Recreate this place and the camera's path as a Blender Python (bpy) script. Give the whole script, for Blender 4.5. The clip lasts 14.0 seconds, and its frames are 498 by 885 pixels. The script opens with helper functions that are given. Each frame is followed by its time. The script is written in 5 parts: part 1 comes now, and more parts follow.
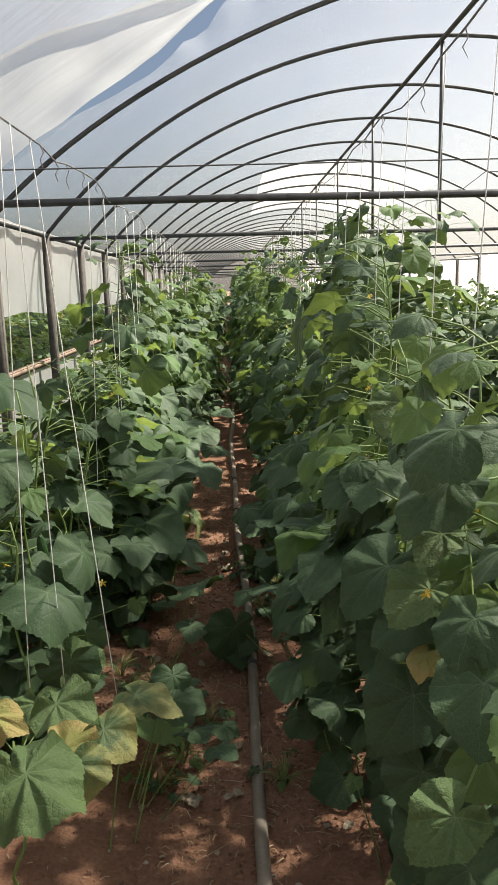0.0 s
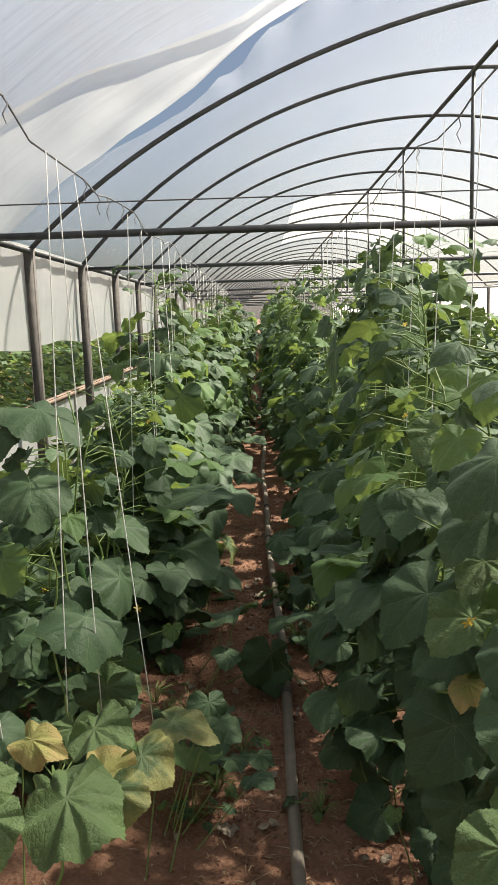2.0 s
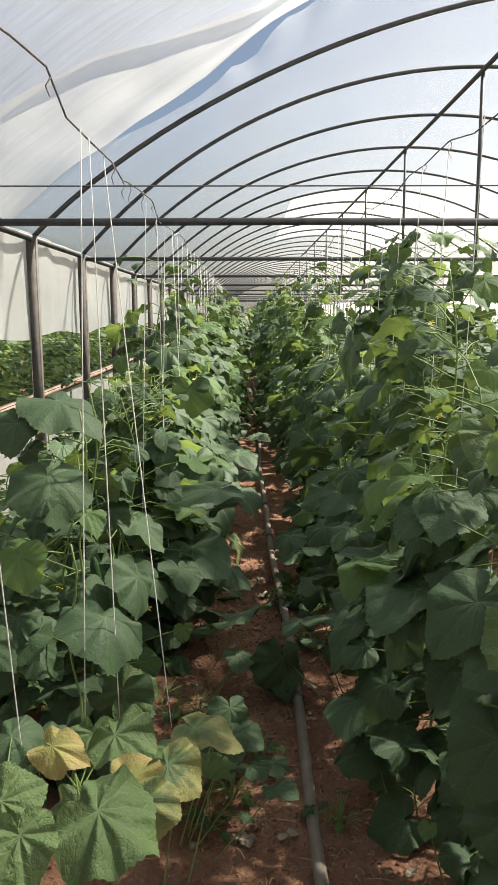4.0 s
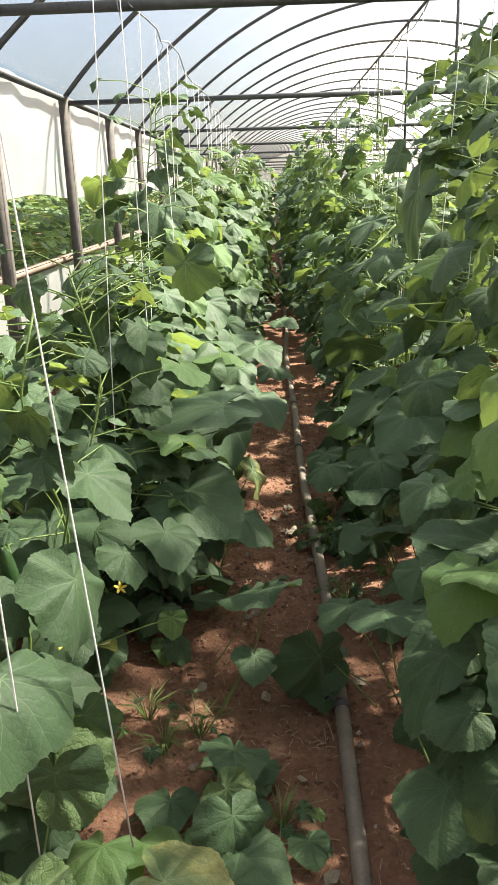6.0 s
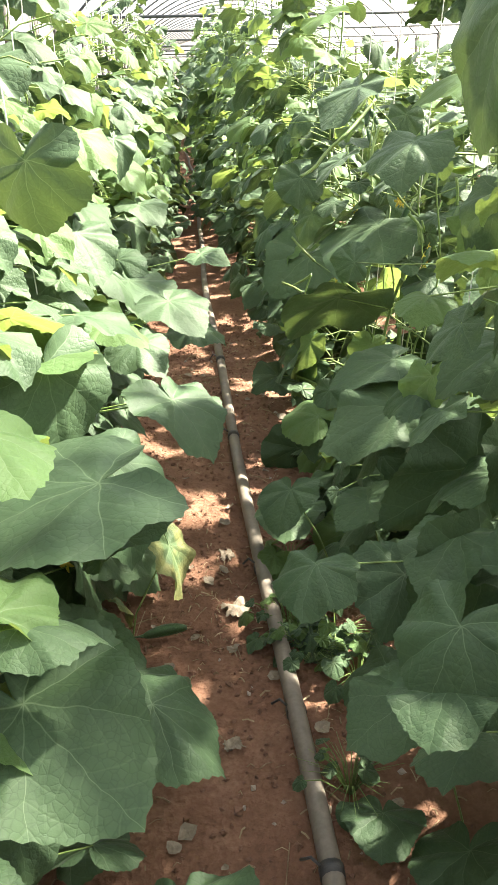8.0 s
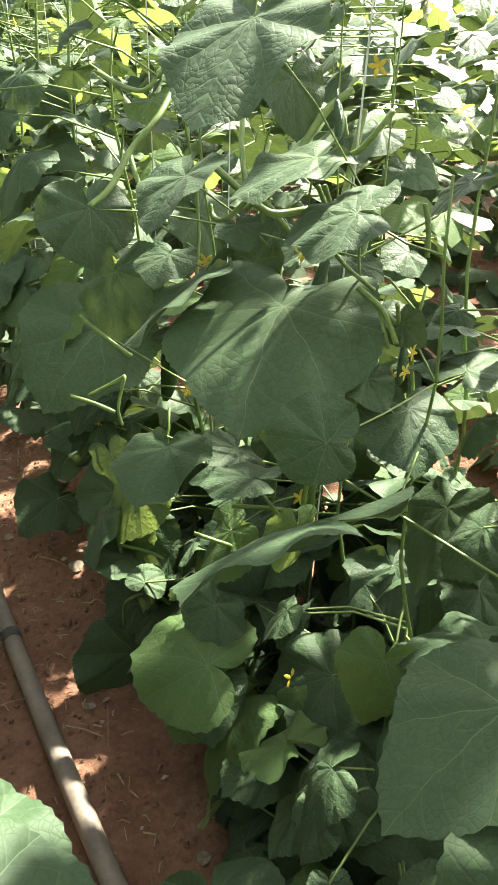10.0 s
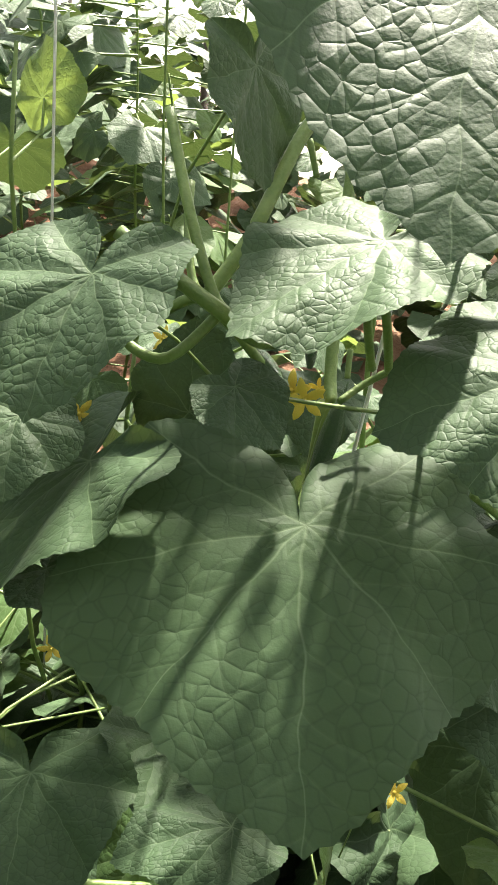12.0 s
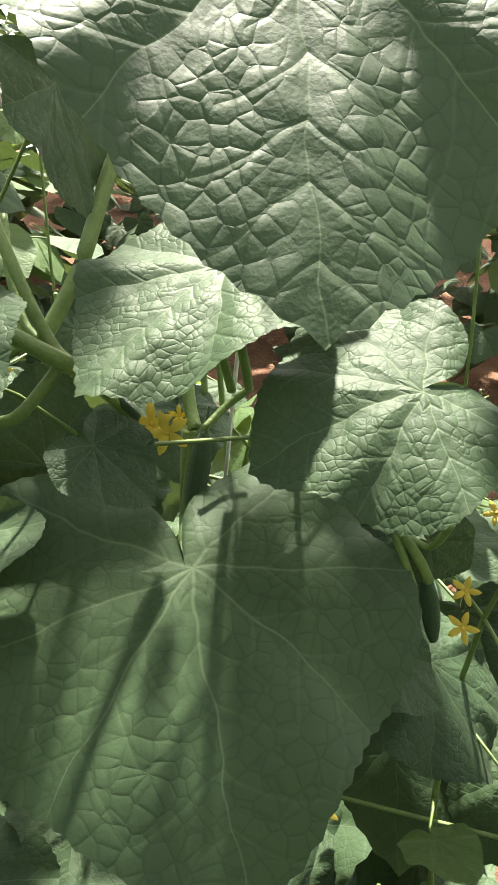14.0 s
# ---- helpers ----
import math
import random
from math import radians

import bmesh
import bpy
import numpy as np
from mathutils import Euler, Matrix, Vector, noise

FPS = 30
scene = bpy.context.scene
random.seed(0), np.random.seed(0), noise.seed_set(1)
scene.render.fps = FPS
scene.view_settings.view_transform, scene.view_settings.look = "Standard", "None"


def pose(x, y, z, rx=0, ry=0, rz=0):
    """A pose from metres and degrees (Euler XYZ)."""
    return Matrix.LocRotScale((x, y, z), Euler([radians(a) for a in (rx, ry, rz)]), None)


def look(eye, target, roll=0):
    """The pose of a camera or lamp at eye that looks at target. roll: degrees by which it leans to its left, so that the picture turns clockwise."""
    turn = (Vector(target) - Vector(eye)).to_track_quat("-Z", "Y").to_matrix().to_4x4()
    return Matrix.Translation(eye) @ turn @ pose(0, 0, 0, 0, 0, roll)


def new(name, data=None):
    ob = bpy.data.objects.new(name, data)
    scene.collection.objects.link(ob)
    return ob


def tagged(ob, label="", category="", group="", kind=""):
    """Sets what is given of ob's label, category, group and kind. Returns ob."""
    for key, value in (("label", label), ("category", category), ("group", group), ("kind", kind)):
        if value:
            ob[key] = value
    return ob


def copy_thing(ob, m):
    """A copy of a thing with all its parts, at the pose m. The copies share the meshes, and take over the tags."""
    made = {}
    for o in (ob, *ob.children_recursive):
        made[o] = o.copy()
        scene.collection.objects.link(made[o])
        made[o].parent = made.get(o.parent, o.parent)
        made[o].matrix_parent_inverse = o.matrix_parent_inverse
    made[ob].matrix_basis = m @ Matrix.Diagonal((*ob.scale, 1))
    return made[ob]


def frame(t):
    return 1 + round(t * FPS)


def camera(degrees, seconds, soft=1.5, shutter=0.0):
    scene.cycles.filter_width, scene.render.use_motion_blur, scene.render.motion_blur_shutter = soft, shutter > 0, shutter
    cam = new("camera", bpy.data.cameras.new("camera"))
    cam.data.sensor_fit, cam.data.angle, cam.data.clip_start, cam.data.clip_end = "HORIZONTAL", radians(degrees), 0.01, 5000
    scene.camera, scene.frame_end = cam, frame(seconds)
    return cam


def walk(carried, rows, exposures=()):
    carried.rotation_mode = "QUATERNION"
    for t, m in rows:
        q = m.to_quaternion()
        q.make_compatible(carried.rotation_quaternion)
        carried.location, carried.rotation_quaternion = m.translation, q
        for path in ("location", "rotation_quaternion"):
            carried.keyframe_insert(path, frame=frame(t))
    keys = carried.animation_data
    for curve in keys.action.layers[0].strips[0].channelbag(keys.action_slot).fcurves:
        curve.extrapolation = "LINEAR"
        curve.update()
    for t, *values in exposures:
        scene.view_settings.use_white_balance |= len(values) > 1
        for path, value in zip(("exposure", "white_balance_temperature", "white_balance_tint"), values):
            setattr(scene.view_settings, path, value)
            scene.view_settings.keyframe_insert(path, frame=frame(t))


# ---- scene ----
# ---- camera ----
LENS = 35.5
PATH = [
    (0, 0.224, 0, 1.55, -1.14, -11.25, -1.56),
    (0.5, 0.249, 0.005, 1.561, 0.07, -10.57, -1.67),
    (1, 0.247, -0.007, 1.562, 0.69, -9.5, -1.69),
    (1.5, 0.251, -0.012, 1.541, 1.08, -9.01, -1.81),
    (2, 0.2, -0.017, 1.553, 0.98, -9.19, -1.74),
    (4.3, 0.022, 0.093, 1.539, -0.22, -9.55, -0.08),
    (4.5, -0.005, 0.125, 1.529, -0.05, -10.5, -0.13),
    (5, 0.05, 0.357, 1.453, 1.9, -14.05, -1.28),
    (5.5, 0.123, 0.706, 1.455, 2.15, -16.34, -1.53),
    (6, 0.104, 1.125, 1.412, 2.14, -18.23, -1.69),
    (6.5, 0.1, 1.488, 1.393, 1.87, -20.02, -1.58),
    (7, 0.093, 1.813, 1.371, 1.52, -21.43, -1.64),
    (7.5, 0.05, 2.155, 1.331, 0.02, -23.1, -1.76),
    (8, 0.079, 2.481, 1.282, -4.3, -25.11, -1.48),
    (8.5, 0.128, 2.776, 1.277, -10.53, -25.4, 0.03),
    (8.7, 0.149, 2.884, 1.279, -11.34, -26.23, 0.49),
    (10.8, 0.06, 4.15, 1.22, -38.53, -28, 1.13),
    (11, 0.094, 4.194, 1.206, -40.47, -27.22, 2.65),
    (11.5, 0.163, 4.376, 1.197, -50.76, -28.36, 7.6),
    (12, 0.218, 4.466, 1.215, -56.25, -29.17, 6.55),
    (12.5, 0.248, 4.495, 1.22, -61.19, -30.15, 3.85),
    (13, 0.26, 4.509, 1.226, -64.81, -30.11, 2.61),
    (13.5, 0.259, 4.509, 1.231, -67.16, -29.93, 2.68),
    (14, 0.254, 4.497, 1.233, -68.28, -29.76, 2.79),
]
cam = camera(LENS, 14.0, soft=1.5)


def path_pose(x, y, z, yaw, pitch, roll):
    """The camera's pose from its place and its yaw, pitch and lean in degrees."""
    return Matrix.Translation((x, y, z)) @ pose(0, 0, 0, 0, 0, yaw) @ pose(0, 0, 0, 90 + pitch) @ pose(0, 0, 0, 0, 0, roll)


walk(cam, [(row[0], path_pose(*row[1:])) for row in PATH],
     exposures=[(0.0, 1.7), (4.3, 1.85), (5.5, 2.3), (7.0, 2.95), (8.0, 3.4), (8.7, 3.35), (10.8, 2.9), (12.0, 2.65), (14.0, 2.55)])

# ---- world, sun ----
SUN_EL, SUN_AZ = radians(50), radians(66)          # height, and turn from +y towards +x
world = bpy.data.worlds.new("sky")
scene.world = world
world.use_nodes = True
wn = world.node_tree.nodes
sky = wn.new("ShaderNodeTexSky")
sky.sky_type, sky.sun_disc, sky.sun_elevation, sky.sun_rotation = "NISHITA", False, SUN_EL, SUN_AZ
sky.dust_density = 3.0
wn["Background"].inputs["Strength"].default_value = 0.03
world.node_tree.links.new(sky.outputs["Color"], wn["Background"].inputs["Color"])
sun_dir = Vector((math.sin(SUN_AZ) * math.cos(SUN_EL), math.cos(SUN_AZ) * math.cos(SUN_EL), math.sin(SUN_EL)))
sun = new("sun", bpy.data.lights.new("sun", "SUN"))
sun.data.energy, sun.data.angle, sun.data.color = 5.0, radians(2.2), (1.0, 0.93, 0.8)
sun.matrix_world = look((0, 0, 0), -sun_dir)


# ---- materials ----
class Nodes:
    """A small hand for node materials."""

    def __init__(self, name):
        self.mat = bpy.data.materials.new(name)
        self.mat.use_nodes = True
        self.tree = self.mat.node_tree
        self.tree.nodes.clear()
        self.out = self.tree.nodes.new("ShaderNodeOutputMaterial")

    def add(self, kind, **inputs):
        node = self.tree.nodes.new("ShaderNode" + kind)
        for key, value in inputs.items():
            self.put(node, key.replace("_", " "), value)
        return node

    def put(self, node, key, value):
        socket = node.inputs[int(key[1:])] if key[0] == "i" and key[1:].isdigit() else node.inputs[key]
        if isinstance(value, bpy.types.NodeSocket):
            self.tree.links.new(value, socket)
        else:
            socket.default_value = value

    def math(self, op, a, b=0.0, c=0.0):
        node = self.add("Math", i0=a, i1=b, i2=c)
        node.operation = op
        return node.outputs[0]

    def ramp(self, fac, stops):
        node = self.add("ValToRGB", Fac=fac)
        el = node.color_ramp.elements
        while len(el) < len(stops):
            el.new(0.5)
        for e, (at, col) in zip(el, stops):
            e.position, e.color = at, (*col, 1) if len(col) == 3 else col
        return node.outputs["Color"]

    def mix(self, fac, a, b, blend="MIX"):
        node = self.add("Mix")
        node.data_type, node.blend_type = "RGBA", blend
        for key, value in ((0, fac), (6, a), (7, b)):
            if isinstance(value, bpy.types.NodeSocket):
                self.tree.links.new(value, node.inputs[key])
            else:
                node.inputs[key].default_value = value if key == 0 else (*value, 1)
        return node.outputs[2]

    def noise(self, vec, scale, detail=3.0, rough=0.55):
        return self.add("TexNoise", Vector=vec, Scale=scale, Detail=detail, Roughness=rough).outputs["Fac"]

    def bump(self, height, strength, distance, normal=None):
        node = self.add("Bump", Height=height, Strength=strength, Distance=distance)
        if normal is not None:
            self.put(node, "Normal", normal)
        return node.outputs["Normal"]

    def done(self, shader):
        self.tree.links.new(shader, self.out.inputs["Surface"])
        return self.mat


def simple_material(name, low, high, scale, rough, metal=0.0, bump=0.3, depth=0.003, generated=False):
    n = Nodes(name)
    co = n.add("TexCoord").outputs["Object"]
    big, fine = n.noise(co, scale), n.noise(co, scale * 7)
    fac = n.math("ADD", n.math("MULTIPLY", big, 0.6), n.math("MULTIPLY", fine, 0.4))
    col = n.ramp(fac, [(0.3, low), (0.7, high)])
    p = n.add("BsdfPrincipled", Base_Color=col, Metallic=metal,
              Roughness=n.math("ADD", rough - 0.1, n.math("MULTIPLY", fine, 0.2)), Normal=n.bump(fine, bump, depth))
    return n.done(p.outputs[0])


def leaf_material(name, dark, light, vein, through_light, dry=None, relief=1.0, thin=0.08):
    """A leaf: palmate veins and a quilted blade in the leaf's own flat coordinates."""
    n = Nodes(name)
    uv = n.add("UVMap").outputs["UV"]
    sway = n.add("VectorMath", i0=n.add("TexNoise", Vector=uv, Scale=4.0, Detail=2.0).outputs["Color"], i1=(0.09, 0.09, 0.0), i2=(-0.045, -0.045, 0.0))
    sway.operation = "MULTIPLY_ADD"
    sep = n.add("SeparateXYZ", Vector=n.add("VectorMath", i0=uv, i1=sway.outputs[0]).outputs[0])
    u, v = n.math("SUBTRACT", sep.outputs[0], 0.5), n.math("SUBTRACT", sep.outputs[1], 0.4)
    u = n.math("ABSOLUTE", u)
    r = n.math("SQRT", n.math("ADD", n.math("MULTIPLY", u, u), n.math("MULTIPLY", v, v)))
    nearest, beside = None, None
    for deg in (0, 38, 80, 128):
        sx, cx = math.sin(radians(deg)), math.cos(radians(deg))
        along = n.math("ADD", n.math("MULTIPLY", u, sx), n.math("MULTIPLY", v, cx))
        across = n.math("ABSOLUTE", n.math("SUBTRACT", n.math("MULTIPLY", u, cx), n.math("MULTIPLY", v, sx)))
        away = n.math("ADD", across, n.math("MULTIPLY", n.math("LESS_THAN", along, 0.0), 9.0))
        # side veins leave each main vein at a slant
        comb = n.math("FRACT", n.math("MULTIPLY", n.math("SUBTRACT", along, n.math("MULTIPLY", across, n.math("SUBTRACT", 1.05, n.math("MULTIPLY", across, 2.2)))), 9.0))
        line = n.math("ABSOLUTE", n.math("SUBTRACT", comb, 0.5))
        if nearest is None:
            nearest, beside = away, line
        else:
            closer = n.math("LESS_THAN", away, nearest)
            beside = n.math("ADD", n.math("MULTIPLY", line, closer), n.math("MULTIPLY", beside, n.math("SUBTRACT", 1.0, closer)))
            nearest = n.math("MINIMUM", nearest, away)
    rnd = n.add("ObjectInfo").outputs["Random"]
    shift = n.add("CombineXYZ", X=n.math("MULTIPLY", rnd, 7.0), Y=n.math("MULTIPLY", rnd, 13.0))
    at = n.add("VectorMath", i0=uv, i1=shift.outputs[0]).outputs[0]
    drift = n.add("VectorMath", i0=n.add("TexNoise", Vector=at, Scale=7.0, Detail=1.0).outputs["Color"], i1=(0.05, 0.05, 0.0))
    drift.operation = "MULTIPLY"
    bent = n.add("VectorMath", i0=at, i1=drift.outputs[0]).outputs[0]
    cells = n.add("TexVoronoi", Vector=bent, Scale=27.0)
    cells.feature = "DISTANCE_TO_EDGE"
    round_cells = n.add("TexVoronoi", Vector=bent, Scale=27.0)
    round_cells.feature = "SMOOTH_F1"
    n.put(round_cells, "Smoothness", 0.35)
    domes = round_cells.outputs["Distance"]
    low_edge = n.math("SUBTRACT", 1.0, n.math("MINIMUM", n.math("MULTIPLY", cells.outputs["Distance"], 6.0), 1.0))
    pillow = n.math("SUBTRACT", 1.0, n.math("MULTIPLY", low_edge, low_edge))
    quilt = n.math("ADD", n.math("MULTIPLY", pillow, 0.22), n.math("MULTIPLY", n.math("SUBTRACT", 1.0, n.math("MULTIPLY", domes, domes)), 0.8))
    half = n.math("MAXIMUM", n.math("SUBTRACT", 0.0062, n.math("MULTIPLY", r, 0.009)), 0.002)
    main = n.math("SUBTRACT", 1.0, n.math("MINIMUM", n.math("DIVIDE", nearest, half), 1.0))
    groove = n.math("MINIMUM", n.math("MULTIPLY", nearest, 14.0), 1.0)
    trough = n.math("MINIMUM", n.math("MULTIPLY", beside, 7.0), 1.0)
    rib = n.math("SUBTRACT", 1.0, n.math("MINIMUM", n.math("MULTIPLY", beside, 16.0), 1.0))
    # narrow lines along the cell edges, for the crease shade below
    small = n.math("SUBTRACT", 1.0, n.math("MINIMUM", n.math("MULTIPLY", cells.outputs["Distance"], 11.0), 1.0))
    patch = n.noise(at, 3.0, 2.0)
    base = n.mix(n.math("ADD", n.math("MULTIPLY", patch, 0.55), n.math("MULTIPLY", rnd, 0.45)), dark, light)
    if dry:
        spot = n.ramp(n.math("ADD", n.math("MULTIPLY", n.noise(at, 5.0, 4.0), 0.8), n.math("MULTIPLY", r, 0.7)), [(0.52, (0, 0, 0)), (0.78, (1, 1, 1))])
        base = n.mix(n.math("MULTIPLY", spot, 0.75), base, dry)
    # shade in the creases between cells, painted into the base colour
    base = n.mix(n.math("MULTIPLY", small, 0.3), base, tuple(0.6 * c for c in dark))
    base = n.mix(n.math("MULTIPLY", rib, 0.14), base, vein)
    base = n.mix(n.math("MULTIPLY", main, 0.65), base, vein)
    height = n.math("ADD", n.math("MULTIPLY", n.math("MULTIPLY", quilt, 0.5), groove), n.math("ADD", n.math("MULTIPLY", groove, 0.7), n.math("MULTIPLY", n.math("SMOOTH_MIN", trough, 0.8, 0.4), 0.2)))
    fine = n.noise(at, 90.0, 2.0)
    height = n.math("ADD", height, n.math("MULTIPLY", fine, 0.12))
    height = n.math("ADD", height, n.math("MULTIPLY", n.noise(at, 5.0, 2.0), 2.4))
    normal = n.bump(height, 0.55 * relief, 0.0032)
    gloss = n.add("BsdfPrincipled", Base_Color=base, Roughness=n.math("ADD", 0.52, n.math("MULTIPLY", patch, 0.14)), Normal=normal)
    n.put(gloss, "Specular IOR Level", 0.24)
    n.put(gloss, "Sheen Weight", 0.03)
    n.put(gloss, "Sheen Roughness", 0.5)
    lit = n.add("BsdfTranslucent", Color=n.mix(n.math("MULTIPLY", main, 0.5), n.mix(0.35, through_light, base), vein), Normal=normal)
    both = n.add("MixShader", i0=thin, i1=gloss.outputs[0], i2=lit.outputs[0])
    return n.done(both.outputs[0])


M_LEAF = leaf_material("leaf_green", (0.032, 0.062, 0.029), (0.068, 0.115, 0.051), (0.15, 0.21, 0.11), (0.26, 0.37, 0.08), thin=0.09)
# lighter, more see-through copy of the green; part of its brightness is painted sunlight
M_LEAF_BRIGHT = leaf_material("leaf_lit_green", (0.065, 0.125, 0.04), (0.11, 0.185, 0.065), (0.22, 0.29, 0.14), (0.42, 0.54, 0.11), thin=0.32)
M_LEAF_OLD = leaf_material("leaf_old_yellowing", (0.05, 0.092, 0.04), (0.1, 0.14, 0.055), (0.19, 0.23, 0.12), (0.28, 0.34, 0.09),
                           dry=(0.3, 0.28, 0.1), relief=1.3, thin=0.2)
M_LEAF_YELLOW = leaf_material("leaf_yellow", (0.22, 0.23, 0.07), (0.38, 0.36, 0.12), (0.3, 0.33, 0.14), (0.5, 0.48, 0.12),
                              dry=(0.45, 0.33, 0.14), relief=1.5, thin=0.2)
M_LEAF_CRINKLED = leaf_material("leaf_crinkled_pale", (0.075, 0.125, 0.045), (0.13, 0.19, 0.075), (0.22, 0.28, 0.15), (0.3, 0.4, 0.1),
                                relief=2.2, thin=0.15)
M_STEM = simple_material("vine_stem", (0.1, 0.17, 0.035), (0.2, 0.28, 0.08), 40, 0.5)
M_CUCUMBER = simple_material("cucumber_skin", (0.015, 0.05, 0.012), (0.05, 0.12, 0.03), 60, 0.35, bump=0.6, depth=0.002)
M_PETAL = simple_material("petal_yellow", (0.72, 0.52, 0.05), (0.85, 0.68, 0.12), 60, 0.5)
M_STRING = simple_material("white_twine", (0.6, 0.6, 0.55), (0.82, 0.82, 0.78), 200, 0.7)
M_STRING_GREY = simple_material("weathered_twine", (0.1, 0.1, 0.1), (0.3, 0.3, 0.3), 100, 0.8)
M_STEEL = simple_material("dull_steel_pipe", (0.045, 0.048, 0.05), (0.11, 0.11, 0.11), 18, 0.5, metal=0.5)
M_POST = simple_material("weathered_post", (0.05, 0.045, 0.04), (0.13, 0.115, 0.1), 20, 0.75)
M_HOSE = simple_material("dusty_grey_hose", (0.125, 0.105, 0.082), (0.235, 0.2, 0.155), 14, 0.6)
M_TAPE = simple_material("dark_tie", (0.03, 0.03, 0.03), (0.08, 0.075, 0.07), 50, 0.6)
M_STRAW = simple_material("dry_straw", (0.2, 0.13, 0.07), (0.42, 0.33, 0.2), 30, 0.8)
M_DRYLEAF = simple_material("dry_leaf", (0.14, 0.11, 0.08), (0.34, 0.28, 0.2), 25, 0.8)
M_CLOD = simple_material("soil_clod", (0.12, 0.06, 0.038), (0.27, 0.145, 0.09), 20, 0.95, bump=0.8, depth=0.01)
M_PEBBLE = simple_material("pale_pebble", (0.3, 0.24, 0.2), (0.5, 0.44, 0.38), 30, 0.8)
M_WOOD = simple_material("old_wood_rail", (0.16, 0.11, 0.08), (0.33, 0.24, 0.18), 8, 0.8)


def soil_material():
    n = Nodes("red_soil")
    co = n.add("TexCoord").outputs["Object"]
    big, mid, fine = n.noise(co, 1.3, 4), n.noise(co, 9, 5, 0.65), n.noise(co, 70, 5, 0.7)
    grit = n.add("TexVoronoi", Vector=co, Scale=55.0).outputs["Distance"]
    fac = n.math("ADD", n.math("MULTIPLY", big, 0.35), n.math("ADD", n.math("MULTIPLY", mid, 0.35), n.math("MULTIPLY", fine, 0.3)))
    col = n.ramp(fac, [(0.32, (0.11, 0.058, 0.037)), (0.5, (0.21, 0.112, 0.071)), (0.68, (0.33, 0.195, 0.13))])
    hgt = n.math("ADD", n.math("MULTIPLY", mid, 0.9), n.math("ADD", n.math("MULTIPLY", fine, 0.5), n.math("MULTIPLY", grit, 0.3)))
    p = n.add("BsdfPrincipled", Base_Color=col, Roughness=0.95, Normal=n.bump(hgt, 0.9, 0.02))
    n.put(p, "Specular IOR Level", 0.15)
    return n.done(p.outputs[0])


def film_material(name, clear, tint, stain):
    """Old greenhouse film: partly clear, mostly scattering, with dust streaks."""
    n = Nodes(name)
    co = n.add("TexCoord").outputs["Object"]
    stretched = n.add("Mapping", Vector=co, Scale=(1.0, 0.25, 1.0)).outputs[0]
    dirt = n.noise(stretched, 1.6, 5, 0.6)
    crease = n.noise(n.add("Mapping", Vector=co, Scale=(0.6, 5.0, 0.6)).outputs[0], 1.4, 3, 0.5)
    col = n.mix(n.ramp(dirt, [(0.35, (0, 0, 0)), (0.75, (1, 1, 1))]), tint, stain)
    normal = n.bump(crease, 0.35, 0.05)
    scatter = n.add("BsdfTranslucent", Color=col, Normal=normal)
    back = n.add("BsdfDiffuse", Color=col, Normal=normal)
    gloss = n.add("BsdfGlossy", Color=(1, 1, 1, 1), Roughness=0.25, Normal=normal)
    a = n.add("MixShader", i0=0.25, i1=scatter.outputs[0], i2=back.outputs[0])
    b = n.add("MixShader", i0=0.04, i1=a.outputs[0], i2=gloss.outputs[0])
    seen = n.add("BsdfTransparent", Color=(1, 1, 1, 1))
    c = n.add("MixShader", i0=n.math("SUBTRACT", clear, n.math("MULTIPLY", dirt, 0.14)), i1=b.outputs[0], i2=seen.outputs[0])
    return n.done(c.outputs[0])


M_SOIL = soil_material()
M_FILM = film_material("greenhouse_film", 0.84, (0.74, 0.76, 0.8), (0.64, 0.64, 0.63))
M_FILM_OLD = film_material("old_creamy_film", 0.6, (0.84, 0.83, 0.8), (0.68, 0.65, 0.58))
M_FILM_CLEAR = film_material("front_film", 0.42, (0.54, 0.58, 0.66), (0.45, 0.46, 0.48))
M_CURTAIN = film_material("side_curtain_film", 0.12, (0.86, 0.87, 0.87), (0.66, 0.66, 0.64))


# ---- building helpers ----
def part(name, bm, material, parent=None, label="", smooth=True):
    """Links a bmesh as one mesh object under a thing or a part."""
    me = bpy.data.meshes.new(name)
    bm.to_mesh(me)
    bm.free()
    for m in material if isinstance(material, (list, tuple)) else [material]:
        me.materials.append(m)
    if smooth:
        me.shade_smooth()
    ob = new(name, me)
    if parent is not None:
        ob.parent = parent
    if label:
        ob["label"] = label
    return ob


def root(name, at, label, category, group="", kind=""):
    ob = new(name)
    ob.empty_display_size = 0.05
    ob.location = at
    return tagged(ob, label, category, group, kind)


def tube(bm, points, radii, sides=6, closed=True):
    """A tapered tube through the points."""
    pts = [Vector(p) for p in points]
    if not isinstance(radii, (list, tuple)):
        radii = [radii] * len(pts)
    rings, ref = [], Vector((0.31, 0.17, 0.93))
    for i, p in enumerate(pts):
        d = (pts[min(i + 1, len(pts) - 1)] - pts[max(i - 1, 0)]).normalized()
        if abs(d.dot(ref)) > 0.9:
            ref = Vector((0.93, 0.31, 0.17))
        a = d.cross(ref).normalized()
        b = d.cross(a)
        rings.append([bm.verts.new(p + radii[i] * (a * math.cos(k * math.tau / sides) + b * math.sin(k * math.tau / sides))) for k in range(sides)])
    for r0, r1 in zip(rings, rings[1:]):
        for k in range(sides):
            bm.faces.new((r0[k], r0[(k + 1) % sides], r1[(k + 1) % sides], r1[k]))
    if closed:
        bm.faces.new(rings[0][::-1])
        bm.faces.new(rings[-1])


